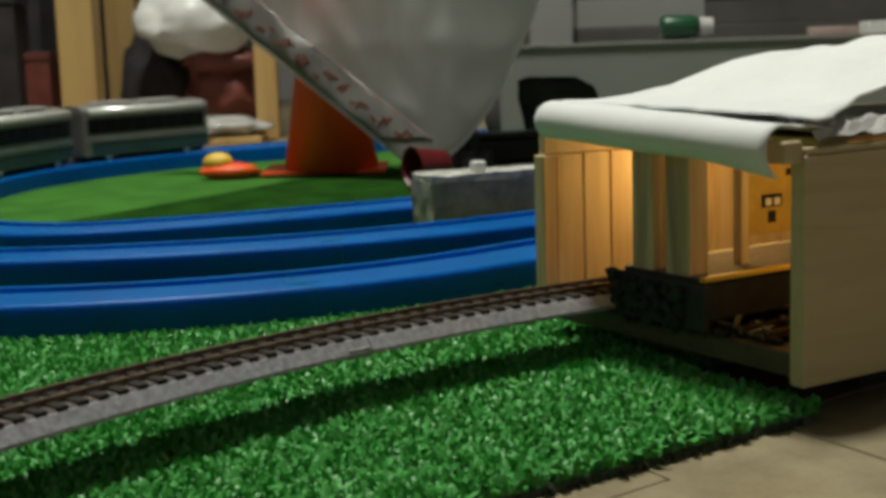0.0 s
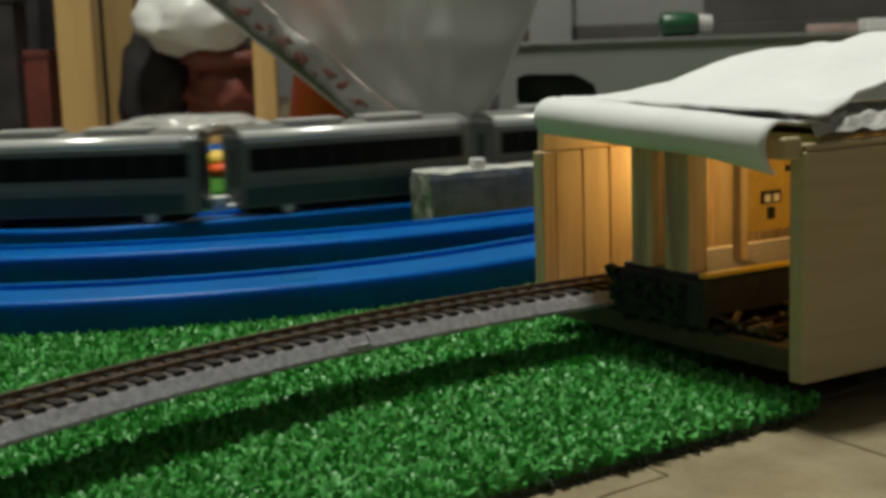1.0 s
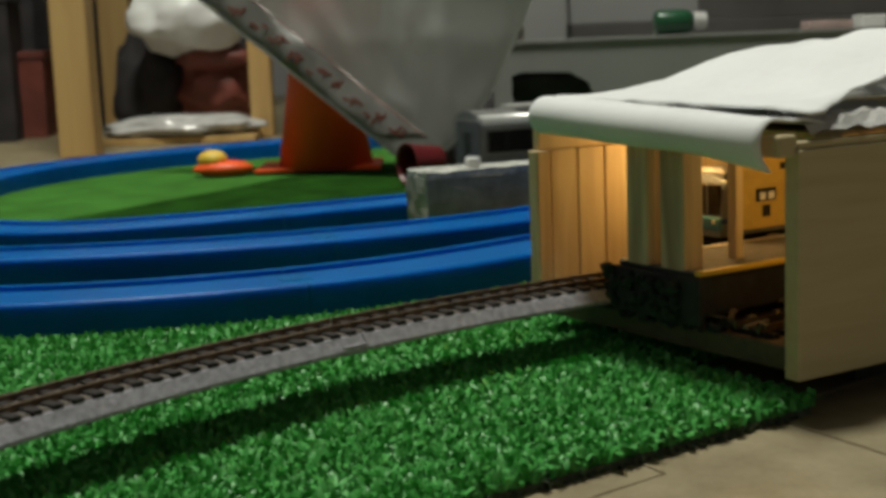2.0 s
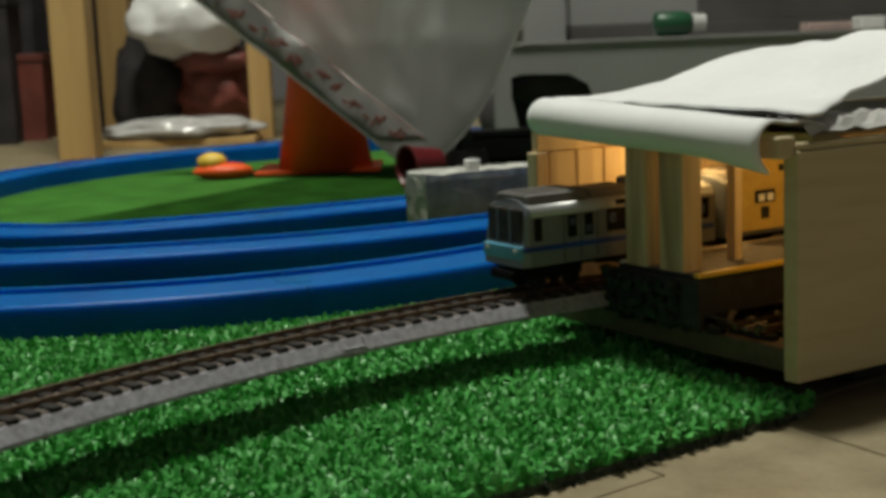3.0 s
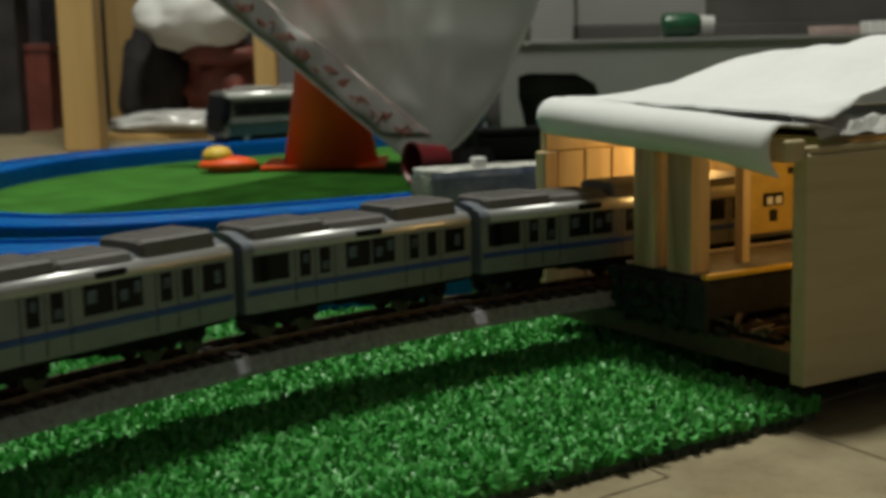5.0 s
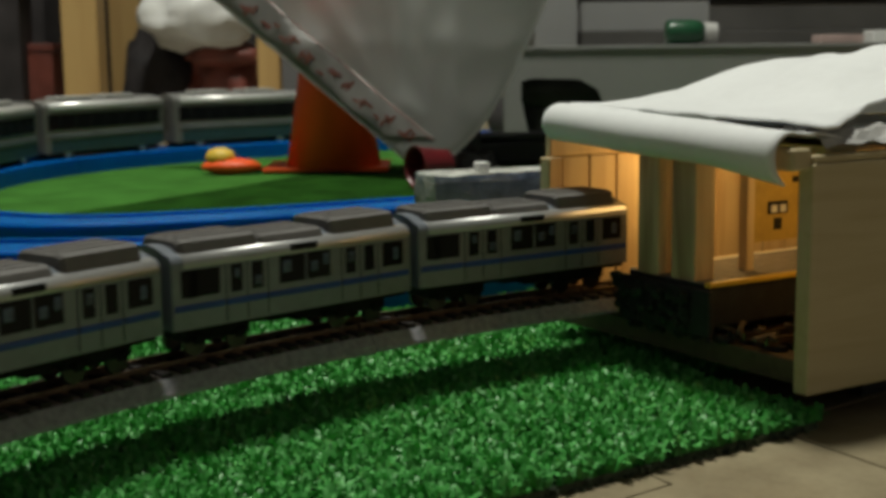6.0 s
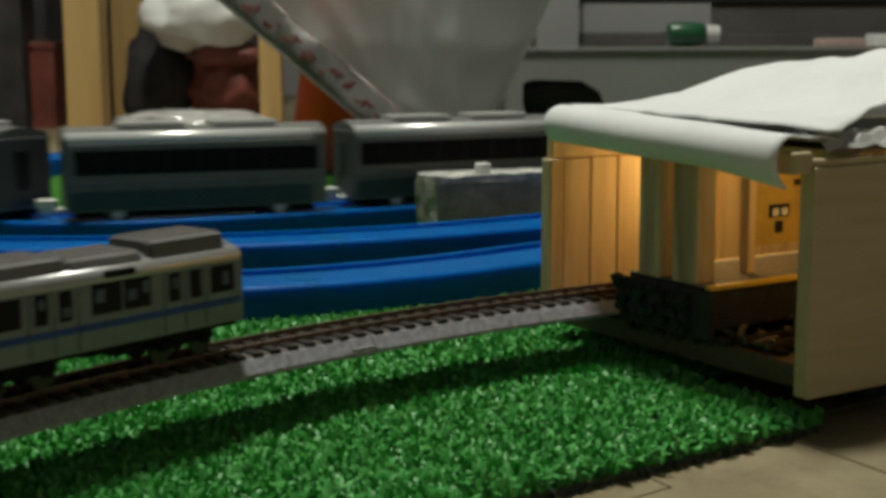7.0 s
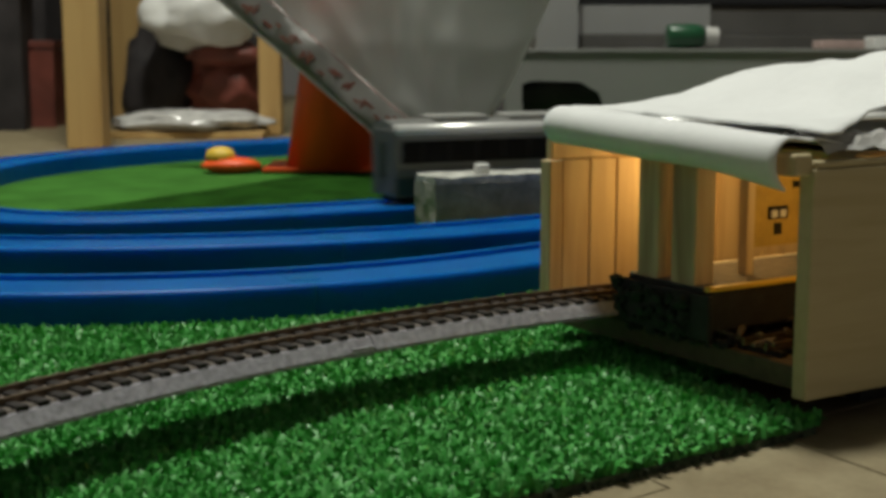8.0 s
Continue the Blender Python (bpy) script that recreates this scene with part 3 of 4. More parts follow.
for fn, nm, lab in ((paper_drape, "paper_drape", "white paper rounded down over the open end of the station"), (paper_sheet, "paper_sheet", "white swelling paper sheet laid over the station as its roof")):
    ob = solo(nm, fn(), PAPER, lab, "paper sheet", ST, smooth=True)
    sol = ob.modifiers.new("thickness", "SOLIDIFY")
    sol.thickness, sol.offset = 0.0008, 0


rows = []
for i in range(60):
    u = 0.006 + i * 0.0045
    rows.append([(u, -0.004 + j * 0.0022, 0.0715 + 0.0035 * math.sin(math.pi * j / 11) + 0.0022 * abs(noise.noise(Vector((u * 150, j * 0.5, 2)))) + 0.0015 * noise.noise(Vector((u * 400, j * 1.1, 5)))) for j in range(12)])
solo("film_wrap", sheet_grid(rows), CLEAR, "crumpled clear film under the paper edge", "plastic film", ST)

# ---- trains ----
def car_section(w, z0, z1, rise, r=0.0022, n=5):
    """Half-round roof over upright sides: points from lower right to lower left."""
    pts = [(w, z0), (w, z1 - r)]
    for i in range(1, n + 1):
        a = math.pi / 2 * i / n
        pts.append((w - r + r * math.cos(a), z1 - r + r * math.sin(a)))
    for i in range(1, 6):
        f = i / 5
        x = (w - r) * (1 - 2 * f)
        pts.append((x, z1 + rise * (1 - (2 * f - 1) ** 2)))
    for i in range(1, n):
        a = math.pi / 2 * (1 + i / n)
        pts.append((-w + r + r * math.cos(a), z1 - r + r * math.sin(a)))
    pts += [(-w, z1 - r), (-w, z0)]
    return pts


def shell(x0, x1, w, z0, z1, rise, r, nose=0.0):
    bm = bmesh.new()
    sec = car_section(w, z0, z1, rise, r)
    rings = [[(x0, y, z) for y, z in sec], [(x1 - nose, y, z) for y, z in sec]]
    if nose:
        rings.append([(x1 - nose * (0.05 + 0.9 * max(0, (z - z0 - 0.4 * (z1 - z0)) / (0.6 * (z1 - z0)))), y * 0.93, z * 0.995 + z0 * 0.005) for y, z in sec])
    return loft(bm, rings)


NLEN, NPITCH = 0.0795, 0.0845


def n_car(front, rear):
    """Short model car; x forward, z = 0 on the rails, origin at its middle."""
    car = thing("model_train_car", "short silver model commuter car with a blue waist stripe", "model train", group="small train cars")
    hl, w = NLEN / 2, 0.0108
    zb, zt = 0.0085, 0.0275
    body = part("body", shell(-hl, hl, w, zb, zt, 0.0018, 0.0028, 0.003 if front else 0.0), SILVER, car)
    part("floor_pan", B(-hl + 0.001, hl - 0.003, -w + 0.0012, w - 0.0012, zb - 0.0012, zb + 0.0002), UNDER, body)
    def side(name, x0, x1, z0, z1, m, proud=0.00035, deep=0.0006, label=""):
        for sgn in (-1, 1):
            y0, y1 = sorted((sgn * (w - deep), sgn * (w + proud)))
            part(name, B(x0, x1, y0, y1, z0, z1, bevel=0.0003), m, body, label)
    zs0, zs1 = zb + 0.0078, zb + 0.0150
    # from the front: cab window, door leaves, wide window, doors, end window
    for x0, x1 in ((0.0320, 0.0352), (0.0185, 0.0222), (0.0120, 0.0157), (-0.0195, -0.0158), (-0.0262, -0.0225)):
        side("door_window", x0, x1, zs0, zs1, GLASSDARK, 0.0002)
    side("wide_window", -0.0105, 0.0068, zs0 + 0.0002, zs1 + 0.0004, GLASSDARK, 0.0002)
    side("end_window", -0.0370, -0.0292, zs0 + 0.0002, zs1, GLASSDARK, 0.0002)
    # bluish chips paint the glints seen in the dark windows
    for x0, x1, q0, q1 in ((0.0030, 0.0058, 0.003, 0.0062), (-0.0060, -0.0035, 0.0022, 0.0050), (-0.0100, -0.0078, 0.0035, 0.0066), (-0.0350, -0.0330, 0.002, 0.0055), (0.0125, 0.0150, 0.0010, 0.0034), (-0.0190, -0.0165, 0.0032, 0.0060), (0.0195, 0.0212, 0.0036, 0.0062)):
        side("pane", x0, x1, zs0 + q0, zs0 + q1, GLINT, 0.0004)
    if not front:
        side("end_window", 0.0255, 0.0372, zs0 + 0.0002, zs1, GLASSDARK, 0.0002)
    for xm in (-0.0019,):
        side("window_bar", xm - 0.0003, xm + 0.0003, zs0, zs1 + 0.0005, SILVER, 0.0005)
    for xd in (0.0171, -0.0210):
        side("door_seam", xd - 0.0002, xd + 0.0002, zb + 0.0005, zt - 0.0035, UNDER, 0.00015)
        for q in (-0.0066, 0.0066):
            side("door_edge", xd + q - 0.0002, xd + q + 0.0002, zb + 0.0005, zt - 0.0035, UNDER, 0.00012)
    for x0, x1 in ((-0.0392, -0.0280), (-0.0275, -0.0145), (-0.0140, 0.0102), (0.0107, 0.0236), (0.0241, 0.0392)):
        side("blue_stripe", x0, x1, zb + 0.0046, zb + 0.0063, NBLUE, 0.0003)
    side("sign_box", -0.006, 0.003, zs1 + 0.0012, zs1 + 0.0030, GLASSDARK, 0.0003)
    # pale tube along each roof edge draws its highlight
    for sgn in (-1, 1):
        part("roof_trim", tube(bmesh.new(), 0.0029, 0.0029, -hl + 0.0005, hl - 0.0035, 28, m=pose(0, sgn * (w - 0.0028), zt - 0.0028, 0, 90, 0)), NSHINE, body, "pale strip standing in for the highlight on the roof edge", smooth=True)
    for x in (-hl, hl) if not front else (-hl,):
        sx = 1 if x > 0 else -1
        a, b = sorted((x - sx * 0.0004, x + sx * 0.0003))
        part("end_door", B(a, b, -0.003, 0.003, zb + 0.0005, zt - 0.004), GLASSDARK, body)
        part("gangway", B(*sorted((x + sx * 0.0003, x + sx * 0.0018)), -0.0038, 0.0038, zb, zt - 0.003, bevel=0.0005), UNDER, body)
    if front:
        part("windscreen", B(hl - 0.0022, hl - 0.0009, -w + 0.0018, w - 0.0018, zs0 - 0.0005, zs1 + 0.0028, bevel=0.0004), SCREEN, body, "dark split windscreen")
        for yy in (-0.0033, 0.0033):
            part("screen_pillar", B(hl - 0.0024, hl - 0.0006, yy - 0.0004, yy + 0.0004, zs0 - 0.001, zs1 + 0.003), SILVER, body)
        part("nose_band", B(hl - 0.0016, hl + 0.0004, -w + 0.0006, w - 0.0006, zb + 0.0022, zs0 - 0.0012, bevel=0.0005), SKYBLUE, body, "sky-blue band under the windscreen")
        part("snow_plough", B(hl - 0.004, hl + 0.0008, -0.0062, 0.0062, 0.0040, zb - 0.0013, bevel=0.0008), UNDER, car)
        for yy in (-0.0075, 0.0075):
            part("headlight", B(hl + 0.0002, hl + 0.0007, yy - 0.0008, yy + 0.0008, zb + 0.0046, zb + 0.0058), WHITE, body)
    # roof equipment
    roof_top = zt + 0.0014
    for x0, x1, hgt in ((0.012, 0.036, 0.0019), (-0.010, 0.0115, 0.0010), (-0.036, -0.0125, 0.0028)):
        za, zc = roof_top - 0.0014, roof_top + hgt
        section = [(-0.0092, za), (0.0092, za), (0.0084, zc - 0.0007), (0.0066, zc), (-0.0066, zc), (-0.0084, zc - 0.0007)]
        unit = part("roof_unit", loft(bmesh.new(), [[(x0, y * 0.9, z - (0.0006 if z > za else 0)) for y, z in section], [(x0 + 0.0008, y, z) for y, z in section], [(x1 - 0.0008, y, z) for y, z in section], [(x1, y * 0.9, z - (0.0006 if z > za else 0)) for y, z in section]]), ROOFGREY, body)
        for yy in (-0.0045, 0.0, 0.0045):
            part("rib", B(x0 + 0.0016, x1 - 0.0016, yy - 0.0012, yy + 0.0012, zc - 0.0002, zc + 0.0003, bevel=0.0002), ROOFGREY, unit)
    # bogies and gear
    for bx in (-0.0235, 0.0235):
        bogie = part("bogie", B(bx - 0.0100, bx + 0.0100, -0.0066, 0.0066, 0.0040, 0.0071, bevel=0.0005), UNDER, car)
        part("pivot", tube(bmesh.new(), 0.004, 0.004, 0.0070, zb, 12, m=pose(bx, 0, 0)), UNDER, bogie)
        for ax in (-0.0065, 0.0065):
            for sgn in (-1, 1):
                bm = tube(bmesh.new(), 0.0033, 0.0033, -0.0007, 0.0007, 18, m=pose(bx + ax, sgn * 0.0045, 0.0033, 90))
                part("wheel", bm, WHEEL, bogie)
                part("axle_box", B(bx + ax - 0.0016, bx + ax + 0.0016, *sorted((sgn * 0.0067, sgn * 0.0076)), 0.0034, 0.0060, bevel=0.0004), UNDER, bogie)
    part("equipment_box", B(-0.0085, -0.0005, -0.0085, 0.0085, 0.0050, zb - 0.0013, bevel=0.0005), UNDER, car)
    part("equipment_box", B(0.0025, 0.0085, -0.0085, 0.0085, 0.0062, zb - 0.0013, bevel=0.0005), UNDER, car)
    if not rear:
        part("coupler", B(-hl - 0.004, -hl + 0.002, -0.0012, 0.0012, 0.0055, zb - 0.0013), UNDER, car)
    return car


TLEN, TPITCH = 0.134, 0.1505


def toy_car(front, rear):
    """Larger battery toy car; x forward, z = 0 in the rail grooves."""
    car = thing("toy_train_car", "large silver plastic toy train car with a black window band", "toy train", group="grey toy train cars")
    hl, w = TLEN / 2, 0.0165
    zb, zt = 0.008, 0.0480
    body = part("body", shell(-hl, hl, w, zb, zt, 0.0025, 0.0040, 0.006 if front else 0.0), TSILVER, car)
    def side(name, x0, x1, z0, z1, m, proud=0.0005, label=""):
        for sgn in (-1, 1):
            y0, y1 = sorted((sgn * (w - 0.001), sgn * (w + proud)))
            part(name, B(x0, x1, y0, y1, z0, z1, bevel=0.0004), m, body, label)
    side("window_band", -hl + 0.004, hl - (0.012 if front else 0.004), zb + 0.0185, zb + 0.0310, GLASSDARK, 0.0003, "black window band")
    for i in range(7):
        x = -hl + 0.0165 + i * 0.0168
        side("window_bar", x - 0.0004, x + 0.0004, zb + 0.0201, zb + 0.0314, BLACK, 0.0007)
    side("skirt", -hl + 0.001, hl - 0.007, zb + 0.0006, zb + 0.0105, TTEAL, 0.0003, "dull teal lower side")
    side("rib", -hl + 0.001, hl - 0.007, zb + 0.0112, zb + 0.0150, TBLUE, 0.0007, "pale grey raised line")
    side("rib", -hl + 0.001, hl - 0.007, zb + 0.0335, zb + 0.0343, TSILVER, 0.0008)
    # whitish tube on the roof shoulders, in place of a highlight line
    for sgn in (-1, 1):
        part("roof_trim", tube(bmesh.new(), 0.0042, 0.0042, -hl + 0.0005, hl - 0.0065, 32, m=pose(0, sgn * (w - 0.0040), zt - 0.0040, 0, 90, 0)), SHINE, body, "pale strip standing in for the highlight on the roof edge", smooth=True)
    for k in ((-0.040, -0.006), (0.008, 0.042)):
        part("roof_unit", B(k[0], k[1], -0.010, 0.010, zt + 0.0008, zt + 0.0046, bevel=0.0012), TROOF, body)
    for x in ((-hl,) if front else (-hl, hl)):
        sx = 1 if x > 0 else -1
        part("end_panel", B(*sorted((x - sx * 0.0005, x + sx * 0.0006)), -w + 0.0012, w - 0.0012, zb + 0.001, zt - 0.003, bevel=0.0005), TGREY, body, "dark grey car end")
        part("end_window", B(*sorted((x + sx * 0.0003, x + sx * 0.0010)), -0.004, 0.004, zb + 0.010, zt - 0.010), BLACK, body)
    if front:
        def nose_x(z):
            return hl - 0.006 * (0.05 + 0.9 * max(0.0, (z - zb - 0.4 * (zt - zb)) / (0.6 * (zt - zb))))
        rings = []
        for z in (zb + 0.004, zb + 0.016, zb + 0.024, zb + 0.031, zt - 0.0025):
            a, h = nose_x(z), w * 0.93 - (0.0028 if z > zt - 0.004 else 0.0012)
            rings.append([(a + 0.0007, -h, z), (a + 0.0007, h, z), (a - 0.002, h, z), (a - 0.002, -h, z)])
        part("windscreen", loft(bmesh.new(), rings), GLASSDARK, body, "black windscreen and front")
        for sgn in (-1, 1):
            pts = [(hl - 0.0115, zb + 0.030), (hl - 0.0085, zb + 0.0125), (hl + 0.0002, zb + 0.0095), (hl + 0.0002, zb + 0.016), (hl - 0.0045, zt - 0.0045), (hl - 0.0095, zt - 0.0045)]
            part("cab_mask", loft(bmesh.new(), [[(x, sgn * (w - 0.0022), z) for x, z in pts], [(x, sgn * (w + 0.0003), z) for x, z in pts]]), GLASSDARK, body, "black side of the cab front")
    part("chassis", B(-hl + 0.004, hl - 0.006, -0.013, 0.013, 0.0045, zb + 0.0006), UNDER, car)
    for bx in (-0.042, 0.042):
        for sgn in (-1, 1):
            wheel = part("wheel", tube(bmesh.new(), 0.0065, 0.0065, -0.0016, 0.0016, 20, m=pose(bx, sgn * 0.0135, 0.0065, 90)), BLACK, car)
            part("hub", tube(bmesh.new(), 0.003, 0.003, -0.0019, 0.0019, 14, m=pose(bx, sgn * 0.0135, 0.0065, 90)), WHITE, wheel)
    if not rear:
        hook = part("coupler", B(-hl - 0.013, -hl + 0.004, -0.0035, 0.0035, 0.0062, 0.0092, bevel=0.0008), WHITE, car, "white plastic coupler")
        part("coupler_ring", tube(bmesh.new(), 0.0055, 0.0055, 0.0093, 0.0135, 16, m=pose(-hl - 0.009, 0, 0)), WHITE, hook)
    return car


N_CARS = [n_car(i == 0, i == 3) for i in range(4)]
TOY_CARS = [toy_car(i == 0, i == 3) for i in range(4)]


# ---- things behind the tracks ----
cone = thing("traffic_cone", "orange plastic toy traffic cone standing on the mat", "cone", pose(-0.089, 1.112, 0.0))
part("shell", tube(bmesh.new(), 0.0385, 0.0150, 0.003, 0.155, 40), ORANGE, cone, smooth=True)
part("foot", B(-0.055, 0.045, -0.030, 0.045, 0.0, 0.0035, bevel=0.001), ORANGE, cone)

duck = thing("bath_toy", "small yellow and orange plastic toy on the mat", "toy", pose(-0.172, 1.09, 0.0))
part("base", blob(bmesh.new(), (0.024, 0.014, 0.0065), 3, 0.06, 3, m=pose(0.002, 0, 0.005)), ORANGE, duck, smooth=True)
part("top", blob(bmesh.new(), (0.012, 0.010, 0.0075), 5, 0.06, 3, m=pose(-0.006, 0, 0.0125)), YELLOW, duck, smooth=True)

foam = thing("foam_block", "rough grey block with a crumbling pale top", "block", pose(-0.004, 0.712, 0, 0, 0, 24))


def rough_box(x0, x1, y0, y1, z0, z1, n, amp, seed):
    bm = bmesh.new()
    box(bm, x0, x1, y0, y1, z0, z1)
    bmesh.ops.subdivide_edges(bm, edges=bm.edges, cuts=n, use_grid_fill=True)
    for v in bm.verts:
        p = v.co * 120 + Vector((seed, 0, 0))
        v.co += Vector((noise.noise(p), noise.noise(p + Vector((9, 0, 0))), noise.noise(p + Vector((0, 9, 0))))) * amp
    return bm


part("body", rough_box(0, 0.085, 0, 0.028, -0.003, 0.0275, 7, 0.0009, 1), FOAM, foam)
part("top_crust", rough_box(0.0005, 0.0845, 0.0005, 0.0275, 0.0272, 0.0312, 8, 0.0013, 5), FOAMTOP, foam)
part("peg", B(0.030, 0.037, 0.010, 0.017, 0.031, 0.0365, bevel=0.0008), WHITE, foam)

cup = thing("red_cup", "dark red plastic cup lying on its side by the bag", "cup", pose(-0.0085, 0.955, 0.0152, 90, 0, -58))
rings = []
for r, z in ((0.0110, -0.013), (0.0142, 0.011), (0.0152, 0.0115), (0.0152, 0.0132), (0.0138, 0.0132), (0.0128, 0.011), (0.0098, -0.0118)):
    rings.append([(r * math.cos(math.tau * i / 28), r * math.sin(math.tau * i / 28), z) for i in range(28)])
part("wall", loft(bmesh.new(), rings), MAROON, cup)
stand = thing("black_stand", "small black plastic stand on a round foot", "stand", pose(0.026, 1.12, 0.0))
part("foot", tube(bmesh.new(), 0.020, 0.016, 0.0, 0.012, 24), BLACK, stand)
part("stem", tube(bmesh.new(), 0.0055, 0.0045, 0.012, 0.040, 16), BLACK, stand)


def bag_left(z):
    return -0.024 - 1.158 * (z - 0.0105)


def bag_right(z):
    return -0.010 + 0.088 * (max(z - 0.0105, 0) / 0.1235) ** 0.56


def bag_front(px, z):
    """Height of the creased front film towards the camera."""
    f = (z - 0.0105) / 0.27
    q = Vector((px * 16, z * 13, 0.7))
    xl, xr = bag_left(z), bag_right(z)
    e = max(0.0, 1 - ((px - (xl + xr) / 2) / ((xr - xl) / 2)) ** 2) ** 0.5
    fold = abs(noise.noise(q * 1.6 + Vector((px * 20, 0, 0)))) * 0.009 + noise.noise(q) * 0.007
    return -(0.008 + 0.020 * min(1.0, f * 3)) * e + fold * min(1.0, f * 6)


def lean(p):
    """The bag lies back against what stands behind it."""
    x, y, z = p
    k = 1 + 0.62 * max(0.0, z - 0.0105) / 1.02
    return x * k, y + 1.02 * (k - 1), 0.1 + (z - 0.1) * k


def bag():
    """A hanging plastic bag narrowing to its lower corner, creased, closed on all sides."""
    rings = []
    m = 40
    for i in range(45):
        z = 0.0105 + (i / 44) ** 1.15 * 0.165
        xl, xr = bag_left(z) - 0.001, bag_right(z) + 0.001
        front = [(xl + (xr - xl) * k / m, z) for k in range(m + 1)]
        rings.append([lean((px, bag_front(px, z), z)) for px, z in front] + [lean((px, max(0.004, bag_front(px, z) + 0.003), z)) for px, z in front[::-1]])
    return loft(bmesh.new(), rings)


bag_thing = thing("plastic_bag", "pale translucent plastic bag with a red printed band", "bag", pose(0.0, 1.02, 0.0))
part("film", bag(), BAG, bag_thing, smooth=True)


def band_at(d, o):
    """d up the band, o across it."""
    z = 0.03 + d
    px = bag_left(z) + o
    return lean((px, bag_front(px, z) - 0.0012, z))


def band_strip():
    rings = []
    for i in range(36):
        row = [band_at(i * 0.004, 0.003 + k * 0.0055) for k in range(8)]
        rings.append(row + [(x, y + 0.0008, z) for x, y, z in row[::-1]])
    return loft(bmesh.new(), rings)


band = part("printed_band", band_strip(), BAGBAND, bag_thing, "pale band with unreadable red print", smooth=True)
for o in (0.0395,):
    bm = loft(bmesh.new(), [[(x + a, y - b, z) for a, b in ((-0.0004, 0.0), (0.0004, 0.0), (0.0004, 0.0005), (-0.0004, 0.0005))] for x, y, z in (band_at(i * 0.004, o) for i in range(36))])
    part("print_line", bm, BAGRED, band)
rnd = random.Random(21)
for i in range(11):
    for k in range(4):
        x, y, z = band_at(0.004 + i * 0.0115 + rnd.uniform(-0.002, 0.002), 0.021 + rnd.uniform(-0.006, 0.006))
        part("print_bar", B(-0.0040, 0.0040, -0.0003, 0.0003, -0.0010, 0.0010, m=pose(x, y - 0.0004, z, 0, rnd.choice((41, -49, 41)) + rnd.uniform(-12, 12), 0)), BAGRED, band)

# low table behind, only its legs show
table = thing("pine_rack", "pine rack with square posts standing on the floor", "rack", pose(0, 0, 0))
for px, py, w in ((-0.368, 1.42, 0.037), (-0.432, 1.90, 0.042), (-0.205, 1.635, 0.026)):
    part("post", B(px - w / 2, px + w / 2, py - w / 2, py + w / 2, FLOOR, 0.90, bevel=0.002), PINE, table)
part("rail", B(-0.388, -0.205, 1.4425, 1.46, 0.84, 0.88, bevel=0.002), PINE, table)
part("rail", B(-0.450, -0.392, 1.4425, 1.88, 0.84, 0.88, bevel=0.002), PINE, table)

tray = thing("wrapped_pack", "flat pack in shiny clear wrap on the floor", "pack", pose(-0.295, 1.60, FLOOR))
part("wrap", blob(bmesh.new(), (0.092, 0.05, 0.014), 7, 0.18, 4, 2.5, m=pose(0, 0, 0.018)), CLEAR, tray, smooth=True)
part("board", B(-0.09, 0.09, -0.045, 0.045, 0.0, 0.008, bevel=0.001), PINE, tray)

white_bag = thing("white_carrier_bag", "crumpled white plastic carrier bag", "bag", pose(-0.300, 1.72, 0.140))
part("film", blob(bmesh.new(), (0.066, 0.05, 0.050), 11, 0.28, 4, 1.5), WHITEBAG, white_bag, smooth=True)
part("handle", blob(bmesh.new(), (0.018, 0.012, 0.050), 12, 0.25, 3, 2.0, m=pose(-0.030, -0.015, 0.055, 0, 18, 0)), WHITEBAG, white_bag, smooth=True)
red_bag = thing("red_pack", "dull red plastic package behind the rack posts", "package", pose(-0.270, 1.76, 0.050))
part("pack", blob(bmesh.new(), (0.055, 0.045, 0.055), 15, 0.3, 4, 2.2), DULLRED, red_bag, smooth=True)
part("flap", blob(bmesh.new(), (0.045, 0.012, 0.014), 16, 0.3, 3, 2.2, m=pose(0.0, -0.044, 0.038, 20)), DULLRED, red_bag, smooth=True)
dark_bag = thing("dark_sack", "dark cloth sack behind the rack posts", "sack", pose(-0.350, 1.80, 0.055))
part("cloth", blob(bmesh.new(), (0.06, 0.06, 0.09), 19, 0.3, 4, 2.0), DARKSTUFF, dark_bag, smooth=True)
part("neck", blob(bmesh.new(), (0.028, 0.028, 0.035), 20, 0.4, 3, 2.5, m=pose(0.012, -0.01, 0.088)), DARKSTUFF, dark_bag, smooth=True)
for (px, py, sx, sz, mm, nm) in ((-0.62, 1.75, 0.09, 0.17, DARKSTUFF, "dark"), (-0.56, 1.82, 0.05, 0.10, DULLRED, "red"), (-0.50, 1.98, 0.06, 0.22, DARKSTUFF, "dark"), (-0.72, 1.9, 0.07, 0.26, DARKSTUFF, "dark"), (-0.86, 2.35, 0.22, 0.36, DARKSTUFF, "dark"), (-0.44, 2.4, 0.15, 0.30, DARKSTUFF, "dark")):
    b = thing("storage_box", f"{nm} box stored behind the rack posts", "box", pose(px, py, FLOOR, 0, 0, 8), group="boxes behind the rack posts")
    part("carton", rough_box(-sx, sx, -0.05, 0.05, 0, sz, 4, 0.002, px * 50), mm, b)
    part("lid", B(-sx - 0.002, sx + 0.002, -0.052, 0.052, sz + 0.002, sz + 0.012, bevel=0.001), mm, b)

